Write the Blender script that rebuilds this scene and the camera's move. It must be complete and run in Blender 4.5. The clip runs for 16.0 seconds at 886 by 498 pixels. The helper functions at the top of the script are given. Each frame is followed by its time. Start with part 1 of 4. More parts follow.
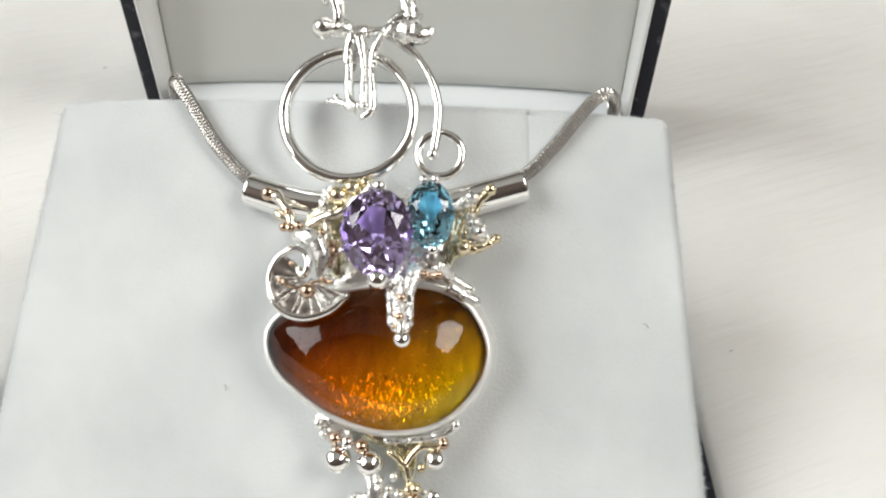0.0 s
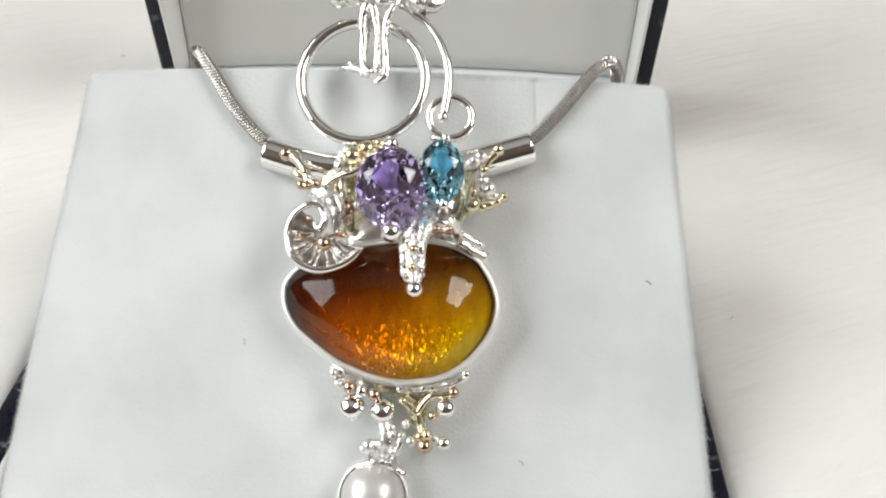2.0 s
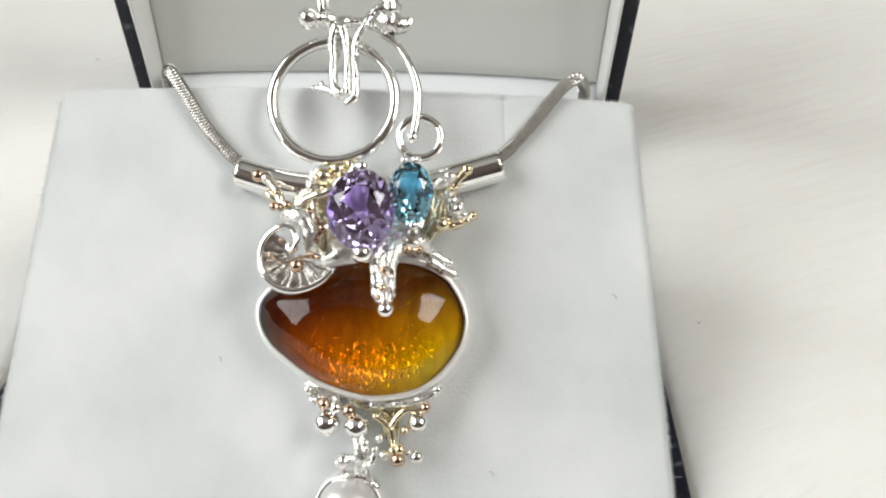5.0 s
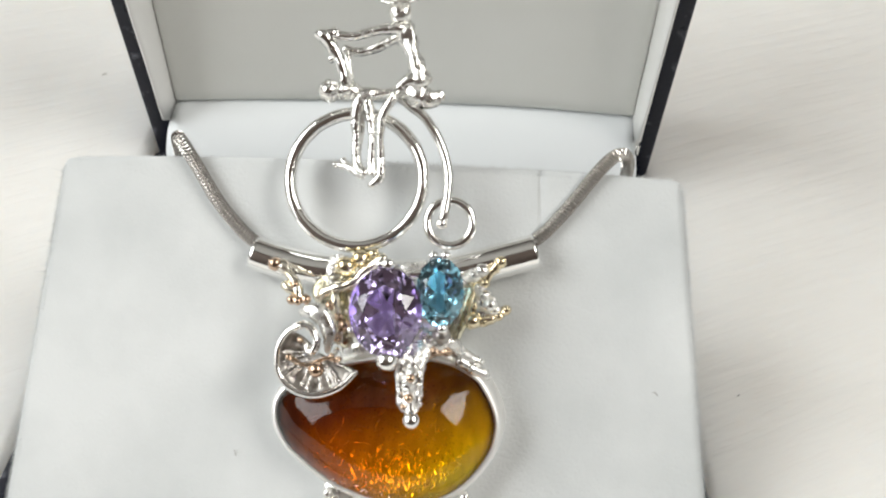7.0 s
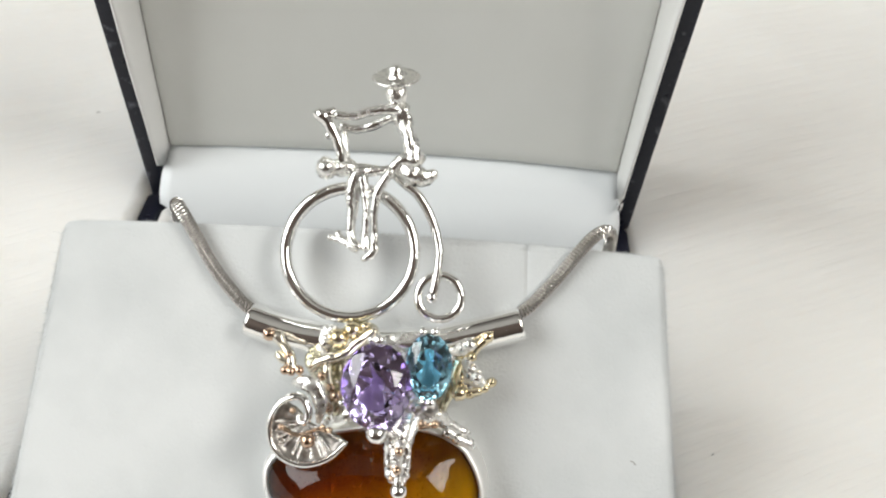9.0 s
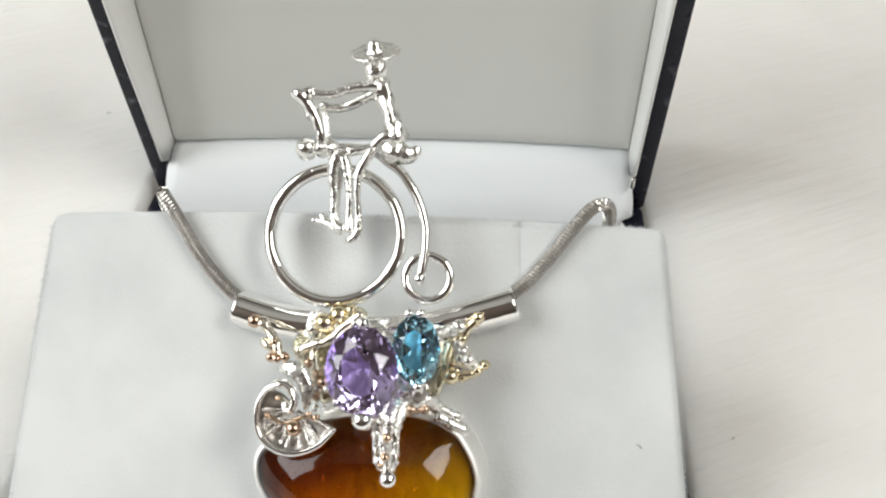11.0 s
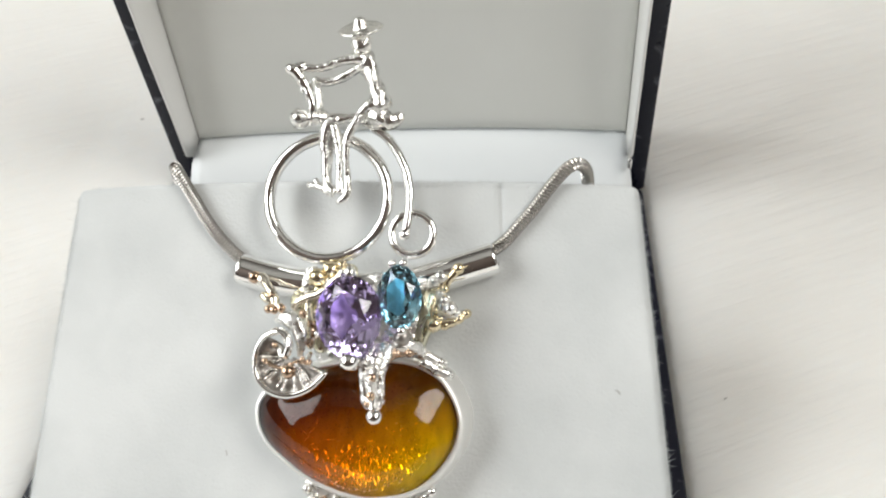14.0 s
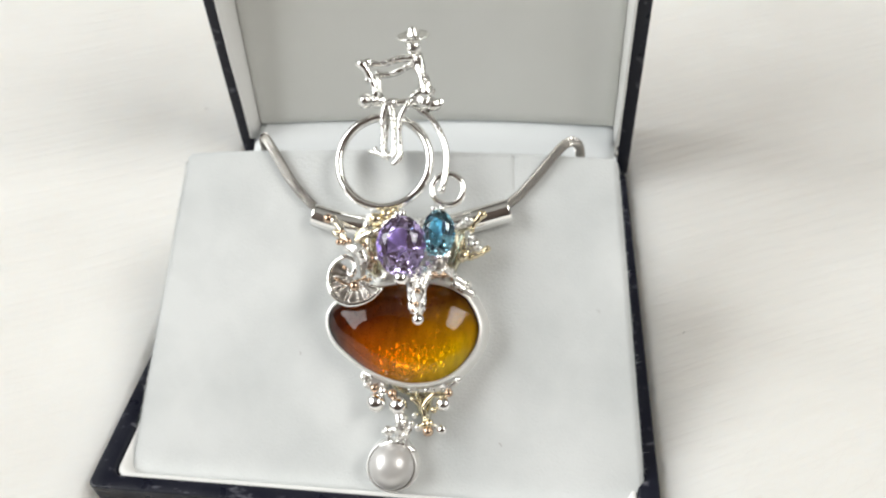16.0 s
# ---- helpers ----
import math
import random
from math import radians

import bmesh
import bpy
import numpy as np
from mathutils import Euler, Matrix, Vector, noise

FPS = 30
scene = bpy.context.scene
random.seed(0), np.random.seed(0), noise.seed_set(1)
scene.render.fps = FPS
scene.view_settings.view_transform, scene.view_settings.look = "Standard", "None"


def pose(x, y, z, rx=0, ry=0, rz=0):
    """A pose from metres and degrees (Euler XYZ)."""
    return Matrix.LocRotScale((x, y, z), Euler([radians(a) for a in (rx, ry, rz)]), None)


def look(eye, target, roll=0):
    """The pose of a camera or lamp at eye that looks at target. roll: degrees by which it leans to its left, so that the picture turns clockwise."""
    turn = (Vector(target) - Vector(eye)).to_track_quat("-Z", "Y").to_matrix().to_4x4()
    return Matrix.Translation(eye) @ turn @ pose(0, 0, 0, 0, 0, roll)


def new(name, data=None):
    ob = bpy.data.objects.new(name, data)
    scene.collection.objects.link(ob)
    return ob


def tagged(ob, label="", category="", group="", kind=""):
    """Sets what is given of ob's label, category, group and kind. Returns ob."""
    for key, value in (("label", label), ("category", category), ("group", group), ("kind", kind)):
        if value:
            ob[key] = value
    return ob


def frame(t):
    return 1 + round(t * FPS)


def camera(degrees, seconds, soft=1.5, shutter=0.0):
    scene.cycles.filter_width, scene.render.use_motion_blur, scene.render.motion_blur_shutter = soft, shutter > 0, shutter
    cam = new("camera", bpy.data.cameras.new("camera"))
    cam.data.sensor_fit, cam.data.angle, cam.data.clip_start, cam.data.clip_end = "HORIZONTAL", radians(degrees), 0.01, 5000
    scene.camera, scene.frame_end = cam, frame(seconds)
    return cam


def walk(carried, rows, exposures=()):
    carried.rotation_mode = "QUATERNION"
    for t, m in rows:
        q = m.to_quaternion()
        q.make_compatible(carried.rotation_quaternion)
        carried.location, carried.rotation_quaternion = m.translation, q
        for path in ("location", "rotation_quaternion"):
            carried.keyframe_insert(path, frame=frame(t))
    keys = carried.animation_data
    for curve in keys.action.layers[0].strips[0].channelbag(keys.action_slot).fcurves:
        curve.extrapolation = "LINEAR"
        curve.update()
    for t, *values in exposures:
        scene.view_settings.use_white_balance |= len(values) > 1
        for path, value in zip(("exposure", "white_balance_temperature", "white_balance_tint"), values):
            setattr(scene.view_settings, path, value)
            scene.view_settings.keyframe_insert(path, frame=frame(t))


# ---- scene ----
cam = camera(62.0, 16.0, soft=2.0)
# seconds, eye in metres, then yaw, pitch and roll in degrees
PATH = [
    (0, 0.01204, -0.06350, 0.10643, 1.23, -43.47, 1.72),
    (0.5, 0.01247, -0.06459, 0.10602, 1.88, -43.27, 1.11),
    (1, 0.01259, -0.06620, 0.10541, 2.53, -42.92, 0.61),
    (1.5, 0.01246, -0.06862, 0.10480, 2.65, -42.64, 0.63),
    (2, 0.01179, -0.07001, 0.10434, 1.80, -42.53, 1.38),
    (2.5, 0.01092, -0.07115, 0.10482, 0.55, -42.86, 2.39),
    (3, 0.01185, -0.07275, 0.10352, 0.91, -42.48, 1.95),
    (3.2, 0.01159, -0.07362, 0.10323, 1.23, -42.33, 1.71),
    (5.3, 0.01342, -0.06555, 0.10960, -0.22, -44.51, 2.15),
    (5.5, 0.01331, -0.06335, 0.11011, -0.65, -44.79, 2.55),
    (6, 0.01300, -0.05996, 0.11238, -0.29, -45.07, 2.40),
    (6.5, 0.01173, -0.05663, 0.11343, 0.50, -46.73, 2.17),
    (7, 0.01066, -0.05328, 0.11489, 1.31, -47.76, 1.99),
    (7.5, 0.01035, -0.05258, 0.11592, 1.07, -48.23, 2.48),
    (8, 0.01068, -0.05258, 0.11753, 1.07, -47.69, 2.51),
    (8.5, 0.01016, -0.05125, 0.11930, 0.61, -47.45, 3.15),
    (9, 0.00946, -0.04987, 0.12201, -0.61, -47.25, 4.64),
    (9.2, 0.01027, -0.05066, 0.12099, 0.29, -46.16, 3.98),
    (11.3, 0.01607, -0.04897, 0.11748, 4.62, -47.56, -1.42),
    (11.5, 0.01641, -0.04999, 0.11633, 4.73, -47.07, -1.61),
    (12, 0.01716, -0.05049, 0.11617, 5.09, -46.99, -2.02),
    (12.5, 0.02009, -0.05212, 0.11630, 6.63, -46.34, -3.40),
    (13, 0.02261, -0.05296, 0.11538, 8.01, -46.31, -4.76),
    (13.5, 0.02365, -0.05435, 0.11423, 10.07, -45.68, -6.56),
    (14, 0.02336, -0.05821, 0.11684, 9.60, -44.95, -5.96),
    (14.5, 0.02288, -0.06236, 0.11958, 9.78, -44.95, -5.78),
    (15, 0.02277, -0.06748, 0.12073, 9.62, -45.02, -5.52),
    (15.5, 0.02259, -0.07510, 0.12423, 9.15, -44.41, -4.66),
    (16, 0.02237, -0.08483, 0.13014, 9.07, -43.87, -3.98),
]
walk(cam, [(t, pose(x, y, z, 90 + pitch, 0, yaw) @ pose(0, 0, 0, 0, 0, roll)) for t, x, y, z, yaw, pitch, roll in PATH])
# the lens is focused on the pendant, so the far fur lies soft
cam.data.dof.use_dof, cam.data.dof.focus_distance, cam.data.dof.aperture_fstop = True, 0.094, 44.0

# ---- light ----
# a small room with a cool window on one side and a warmer one on the other
world = bpy.data.worlds.new("room_world")
scene.world = world
world.use_nodes = True
wt = world.node_tree
sky = wt.nodes.new("ShaderNodeTexSky")
sky.sky_type, sky.sun_disc = "NISHITA", False
sky.sun_elevation, sky.sun_rotation = radians(40), radians(200)
wt.links.new(sky.outputs[0], wt.nodes["Background"].inputs[0])
wt.nodes["Background"].inputs[1].default_value = 0.1


def window_light(name, at, target, w, h, watts, colour):
    d = bpy.data.lights.new(name, "AREA")
    d.shape, d.size, d.size_y, d.energy, d.color = "RECTANGLE", w, h, watts, colour
    ob = new(name, d)
    ob.matrix_world = look(at, target)
    return ob


ROOM_X, ROOM_Y0, ROOM_Y1, ROOM_Z = 1.25, -1.05, 1.5, 2.5
WEST = (-0.98, 0.46, 0.55, 1.95)  # window openings: from and to along the wall, sill, head
EAST = (-0.85, 0.25, 1.10, 2.05)
for name, x, (a, b, sill, head), watts, colour in (("window_light_west", -ROOM_X - 0.02, WEST, 42, (0.97, 0.985, 0.953)), ("window_light_east", ROOM_X + 0.02, EAST, 34, (1.0, 0.98, 0.922))):
    middle = ((a + b) / 2, (sill + head) / 2)
    window_light(name, (x, *middle), (0, *middle), b - a, head - sill, watts, colour)
scene.view_settings.exposure = 0.0

# ---- materials ----
def mat(name, colour, rough=0.5, metal=0.0, **more):
    m = bpy.data.materials.new(name)
    m.use_nodes = True
    b = m.node_tree.nodes["Principled BSDF"]
    b.inputs["Base Color"].default_value = (*colour, 1)
    b.inputs["Roughness"].default_value = rough
    b.inputs["Metallic"].default_value = metal
    for key, value in more.items():
        b.inputs[key.replace("_", " ")].default_value = value
    return m


def node(m, kind, **inputs):
    n = m.node_tree.nodes.new(kind)
    for key, value in inputs.items():
        n.inputs[key.replace("_", " ")].default_value = value
    return n


def wire(m, a, out, b, into):
    m.node_tree.links.new(a.outputs[out], b.inputs[into])


def grain(m, scale, low, high, into="Base Color", detail=4.0, stretch=(1, 1, 1), span=(0.3, 0.7)):
    """Noise between two values or colours, into one socket of the surface."""
    b = m.node_tree.nodes["Principled BSDF"]
    c = node(m, "ShaderNodeTexCoord")
    mp = node(m, "ShaderNodeMapping", Scale=stretch)
    n = node(m, "ShaderNodeTexNoise", Scale=scale, Detail=detail)
    r = node(m, "ShaderNodeValToRGB")
    as4 = lambda v: (*v, 1) if isinstance(v, tuple) else (v, v, v, 1)
    r.color_ramp.elements[0].color, r.color_ramp.elements[1].color = as4(low), as4(high)
    r.color_ramp.elements[0].position, r.color_ramp.elements[1].position = span
    wire(m, c, "Object", mp, "Vector"), wire(m, mp, "Vector", n, "Vector")
    wire(m, n, "Fac", r, "Fac"), wire(m, r, "Color", b, into)
    return r


def relief(m, scale, strength, distance, detail=4.0, stretch=(1, 1, 1), turn=0.0):
    b = m.node_tree.nodes["Principled BSDF"]
    c = node(m, "ShaderNodeTexCoord")
    mp = node(m, "ShaderNodeMapping", Scale=stretch, Rotation=(0, 0, turn))
    if turn:
        mp.vector_type = "TEXTURE"
    n = node(m, "ShaderNodeTexNoise", Scale=scale, Detail=detail)
    bump = node(m, "ShaderNodeBump", Strength=strength, Distance=distance)
    wire(m, c, "Object", mp, "Vector"), wire(m, mp, "Vector", n, "Vector")
    wire(m, n, "Fac", bump, "Height"), wire(m, bump, "Normal", b, "Normal")


SILVER = mat("polished_silver", (0.94, 0.93, 0.91), 0.09, 1.0)
grain(SILVER, 900, 0.05, 0.14, "Roughness")
relief(SILVER, 500, 0.12, 0.0002)
CAST = mat("cast_silver", (0.93, 0.92, 0.89), 0.14, 1.0)
grain(CAST, 1200, 0.18, 0.38, "Roughness")
relief(CAST, 1100, 0.5, 0.0003)
BEZEL = mat("matte_fine_silver", (0.95, 0.94, 0.92), 0.28, 1.0)
grain(BEZEL, 500, 0.42, 0.6, "Roughness")
relief(BEZEL, 500, 0.3, 0.0002)
LUMPY = mat("lumpy_cast_silver", (0.93, 0.92, 0.89), 0.14, 1.0)
grain(LUMPY, 1200, 0.14, 0.3, "Roughness")
relief(LUMPY, 1100, 0.55, 0.0004)
GRAINY = mat("grainy_silver", (0.92, 0.90, 0.87), 0.35, 1.0)
grain(GRAINY, 1500, 0.16, 0.34, "Roughness")
relief(GRAINY, 1200, 0.7, 0.0005)
# mottled silver, darker than the rest, for the shell dish and one granule
DARK_SILVER = mat("dark_silver", (0.58, 0.55, 0.53), 0.34, 1.0)
grain(DARK_SILVER, 800, (0.22, 0.20, 0.18), (0.62, 0.59, 0.56))
relief(DARK_SILVER, 900, 0.5, 0.0003)
GOLD = mat("pale_gold", (0.93, 0.72, 0.42), 0.2, 1.0)
grain(GOLD, 700, (0.76, 0.64, 0.41), (0.90, 0.81, 0.60))
relief(GOLD, 1100, 0.4, 0.0002)
ROSE = mat("rose_gold", (0.85, 0.53, 0.34), 0.17, 1.0)
grain(ROSE, 900, (0.52, 0.36, 0.25), (0.76, 0.59, 0.45))
PALE = mat("pale_white_gold", (0.9, 0.84, 0.72), 0.2, 1.0)
grain(PALE, 800, (0.80, 0.73, 0.58), (0.93, 0.89, 0.81))
relief(PALE, 900, 0.3, 0.0002)
GILT = mat("gilded_plate", (0.86, 0.80, 0.52), 0.24, 1.0)
grain(GILT, 350, (0.60, 0.56, 0.37), (0.80, 0.77, 0.63))
relief(GILT, 800, 0.5, 0.0003)
CHAIN = mat("snake_chain_silver", (0.62, 0.60, 0.575), 0.18, 1.0)
SMOOTH = mat("satin_silver", (0.95, 0.94, 0.92), 0.42, 1.0)
AMETHYST = mat("amethyst", (0.64, 0.52, 0.93), 0.0, 0.0, Transmission_Weight=1.0, IOR=1.7)
TOPAZ = mat("blue_topaz", (0.36, 0.78, 1.0), 0.0, 0.0, Transmission_Weight=1.0, IOR=1.75)
PEARL = mat("pearl", (0.62, 0.60, 0.59), 0.36, 0.4, Coat_Weight=0.5, Coat_Roughness=0.1)
grain(PEARL, 260, (0.57, 0.55, 0.54), (0.67, 0.655, 0.64))

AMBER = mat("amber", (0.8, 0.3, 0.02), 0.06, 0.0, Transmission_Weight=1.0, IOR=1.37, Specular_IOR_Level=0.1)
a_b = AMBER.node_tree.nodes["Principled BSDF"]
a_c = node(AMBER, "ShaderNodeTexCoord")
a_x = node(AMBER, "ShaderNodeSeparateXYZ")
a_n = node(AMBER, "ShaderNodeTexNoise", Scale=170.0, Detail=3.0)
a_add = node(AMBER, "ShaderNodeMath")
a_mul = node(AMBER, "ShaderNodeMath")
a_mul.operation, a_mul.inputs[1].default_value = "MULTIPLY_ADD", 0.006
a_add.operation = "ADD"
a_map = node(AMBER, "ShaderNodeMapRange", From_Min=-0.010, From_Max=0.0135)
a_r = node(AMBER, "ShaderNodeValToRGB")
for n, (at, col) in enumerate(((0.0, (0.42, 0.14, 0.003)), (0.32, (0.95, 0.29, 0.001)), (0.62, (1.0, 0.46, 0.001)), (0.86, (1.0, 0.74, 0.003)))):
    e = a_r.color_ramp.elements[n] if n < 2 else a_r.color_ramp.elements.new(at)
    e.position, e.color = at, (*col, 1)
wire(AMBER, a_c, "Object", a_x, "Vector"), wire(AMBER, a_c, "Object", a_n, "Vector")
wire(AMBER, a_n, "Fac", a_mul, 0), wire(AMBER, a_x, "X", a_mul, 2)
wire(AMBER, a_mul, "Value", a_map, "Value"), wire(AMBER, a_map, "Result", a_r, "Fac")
# inner glow painted into the colour: brighter below and right, darker towards upper left
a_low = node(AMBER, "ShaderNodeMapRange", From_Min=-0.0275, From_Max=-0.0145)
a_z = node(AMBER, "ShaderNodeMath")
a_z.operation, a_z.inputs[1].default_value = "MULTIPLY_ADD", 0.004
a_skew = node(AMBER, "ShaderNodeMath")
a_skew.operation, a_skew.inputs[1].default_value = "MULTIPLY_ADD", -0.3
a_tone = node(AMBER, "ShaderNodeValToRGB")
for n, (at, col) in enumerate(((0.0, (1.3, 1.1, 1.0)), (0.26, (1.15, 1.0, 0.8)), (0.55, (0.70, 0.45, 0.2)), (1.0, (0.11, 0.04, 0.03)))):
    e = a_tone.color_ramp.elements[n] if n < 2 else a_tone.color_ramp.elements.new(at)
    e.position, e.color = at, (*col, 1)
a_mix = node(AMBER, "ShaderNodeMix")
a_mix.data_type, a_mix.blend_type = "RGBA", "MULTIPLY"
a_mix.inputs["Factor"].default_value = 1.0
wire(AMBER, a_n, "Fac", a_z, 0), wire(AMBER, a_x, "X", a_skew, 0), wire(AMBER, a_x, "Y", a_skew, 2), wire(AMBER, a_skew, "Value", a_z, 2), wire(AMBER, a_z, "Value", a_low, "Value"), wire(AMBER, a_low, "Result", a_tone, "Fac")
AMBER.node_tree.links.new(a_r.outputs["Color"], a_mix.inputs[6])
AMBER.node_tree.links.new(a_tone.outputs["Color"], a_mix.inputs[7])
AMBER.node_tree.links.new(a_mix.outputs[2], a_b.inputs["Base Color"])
relief(AMBER, 150, 0.3, 0.0006, detail=2)
FLAKE = mat("amber_spangle", (1.0, 0.95, 0.85), 0.26, 1.0)
FOIL = mat("foil_backing", (0.86, 0.80, 0.66), 0.6, 0.0)
grain(FOIL, 650, (0.78, 0.74, 0.68), (1.0, 0.98, 0.94), stretch=(1.5, 0.5, 1), span=(0.36, 0.68))

VELVET = mat("white_velvet", (0.78, 0.79, 0.78), 0.95, 0.0, Sheen_Weight=0.35, Sheen_Roughness=0.5)
grain(VELVET, 60, (0.57, 0.59, 0.592), (0.71, 0.725, 0.725), detail=9, span=(0.3, 0.65))
relief(VELVET, 2600, 0.32, 0.0003, detail=4)
SATIN = mat("white_satin", (0.80, 0.79, 0.765), 0.5, 0.0, Sheen_Weight=0.3)
grain(SATIN, 40, (0.80, 0.795, 0.775), (0.86, 0.855, 0.84))
relief(SATIN, 900, 0.12, 0.0002)
LEATHER = mat("navy_leatherette", (0.008, 0.009, 0.018), 0.32, 0.0, Specular_IOR_Level=0.3, Coat_Weight=0.08, Coat_Roughness=0.2)
grain(LEATHER, 260, 0.24, 0.5, "Roughness")
grain(LEATHER, 420, (0.008, 0.009, 0.018), (0.16, 0.16, 0.19), detail=6, stretch=(1, 2, 1), span=(0.6, 0.8))
relief(LEATHER, 1500, 0.35, 0.0002)
FUR = mat("white_fur", (0.80, 0.785, 0.755), 0.85, 0.0, Sheen_Weight=0.2, Subsurface_Weight=0.8, Subsurface_Radius=(1.0, 0.95, 0.9), Subsurface_Scale=0.018)
grain(FUR, 18, (0.78, 0.765, 0.735), (0.86, 0.85, 0.82))
relief(FUR, 520, 0.6, 0.001, detail=4, stretch=(9, 1, 1), turn=0.42)
STRAND = mat("white_fur_strand", (0.82, 0.805, 0.775), 0.8, 0.0, Sheen_Weight=0.2)
PANEL = mat("grey_satin", (0.77, 0.79, 0.755), 0.55, 0.0, Sheen_Weight=0.2)
grain(PANEL, 40, (0.82, 0.825, 0.785), (0.87, 0.875, 0.84))
relief(PANEL, 900, 0.12, 0.0002)
FLAP = mat("cool_white_satin", (0.86, 0.89, 0.91), 0.45, 0.0, Sheen_Weight=0.3)
grain(FLAP, 40, (0.83, 0.86, 0.88), (0.87, 0.90, 0.915))
relief(FLAP, 900, 0.12, 0.0002)
LINT = mat("grey_lint", (0.42, 0.41, 0.40), 0.9)
PAINT = mat("taupe_wall_paint", (0.70, 0.66, 0.60), 0.8)
grain(PAINT, 3, (0.22, 0.205, 0.19), (0.27, 0.255, 0.24))
DARK = mat("dark_brown_wall_paint", (0.045, 0.03, 0.024), 0.85)
grain(DARK, 3, (0.050, 0.034, 0.027), (0.07, 0.05, 0.04))
BROWN = mat("brown_wall_paint", (0.16, 0.11, 0.085), 0.8)
grain(BROWN, 3, (0.08, 0.065, 0.056), (0.11, 0.092, 0.08))
CEIL = mat("grey_ceiling_paint", (0.8, 0.79, 0.77), 0.9)
grain(CEIL, 4, (0.26, 0.255, 0.245), (0.31, 0.305, 0.295))


# ---- building helpers (millimetres in, metres out) ----
def mesh_of(name, bm, material, smooth=True):
    bmesh.ops.recalc_face_normals(bm, faces=bm.faces)
    me = bpy.data.meshes.new(name)
    bm.to_mesh(me)
    bm.free()
    me.transform(Matrix.Scale(0.001, 4))
    me.materials.append(material)
    if smooth:
        me.polygons.foreach_set("use_smooth", [True] * len(me.polygons))
    return me


def thing(name, bm, material, label, category, kind="", smooth=True, group=""):
    return tagged(new(name, mesh_of(name, bm, material, smooth)), label, category, group, kind)


def part(name, bm, material, parent, label="", smooth=True):
    ob = new(name, mesh_of(name, bm, material, smooth))
    ob.parent = parent
    return tagged(ob, label)


def glide(points, step=0.35, closed=False):
    """A smooth line through the points (Catmull-Rom), as vectors of any length."""
    p = [np.array(q, float) for q in points]
    n = len(p)
    out = []
    for i in range(n if closed else n - 1):
        a, b = (p[i - 1] if closed or i else p[0]), p[i]
        c, d = p[(i + 1) % n], (p[(i + 2) % n] if closed or i + 2 < n else p[-1])
        k = max(2, int(np.linalg.norm((c - b)[:3]) / step))
        for s in np.arange(k) / k:
            out.append(0.5 * (2 * b + (c - a) * s + (2 * a - 5 * b + 4 * c - d) * s * s + (3 * b - a - 3 * c + d) * s ** 3))
    if not closed:
        out.append(p[-1])
    return out


def sweep(bm, points, radius=0.4, seg=10, step=0.35, closed=False, flat=1.0, caps=True, lumps=0.0):
    """A round rod along a smooth line. A point may hold its own radius as a fourth number; lumps: uneven melted surface."""
    line = glide([(*q, radius) if len(q) == 3 else q for q in points], step, closed)
    at = [Vector(q[:3]) for q in line]
    n = len(at)
    rings, side = [], None
    for i in range(n):
        ahead = (at[(i + 1) % n if closed else min(i + 1, n - 1)] - at[i - 1 if closed or i else 0]).normalized()
        if side is None:
            side = ahead.orthogonal().normalized() if abs(ahead.z) > 0.9 else ahead.cross(Vector((0, 0, 1))).normalized()
        side = (side - ahead * side.dot(ahead)).normalized()
        up = side.cross(ahead)
        ring = []
        for k in range(seg):
            a = 2 * math.pi * k / seg
            r = max(line[i][3], 0.02)
            off = side * math.cos(a) * r + up * math.sin(a) * r * flat
            if lumps:
                off *= 1 + lumps * (noise.noise((at[i] + off) * 1.1) + 0.6 * noise.noise((at[i] + off) * 2.9))
            ring.append(bm.verts.new(at[i] + off))
        rings.append(ring)
    for i in range(n if closed else n - 1):
        a, b = rings[i], rings[(i + 1) % n]
        for k in range(seg):
            bm.faces.new((a[k], a[(k + 1) % seg], b[(k + 1) % seg], b[k]))
    if caps and not closed:
        for ring, j in ((rings[0], 0), (rings[-1], -1)):
            tip = at[j] + (at[j] - at[1 if j == 0 else -2]).normalized() * line[j][3] * 0.6
            v = bm.verts.new(tip)
            for k in range(seg):
                bm.faces.new((ring[k], ring[(k + 1) % seg], v))
    return bm


def ball(bm, c, r, squash=(1, 1, 1), sub=2, lumps=0.0):
    made = bmesh.ops.create_icosphere(bm, subdivisions=sub, radius=1.0)["verts"]
    for v in made:
        k = 1 + lumps * noise.noise(v.co * 1.7 + Vector(c))
        v.co = Vector((c[0] + v.co.x * r * squash[0] * k, c[1] + v.co.y * r * squash[1] * k, c[2] + v.co.z * r * squash[2] * k))
    return bm


def rod(points, radius=0.4, **more):
    return sweep(bmesh.new(), points, radius, **more)


def bead(c, r, squash=(1, 1, 1), **more):
    return ball(bmesh.new(), c, r, squash, **more)


def lathe_rings(bm, rings, close_ends=(True, True)):
    """Faces between closed rings of equal length."""
    vs = [[bm.verts.new(p) for p in ring] for ring in rings]
    n = len(vs[0])
    for a, b in zip(vs, vs[1:]):
        for k in range(n):
            bm.faces.new((a[k], a[(k + 1) % n], b[(k + 1) % n], b[k]))
    for ring, shut in ((vs[0], close_ends[0]), (vs[-1], close_ends[1])):
        if shut:
            bm.faces.new(ring)
    return bm


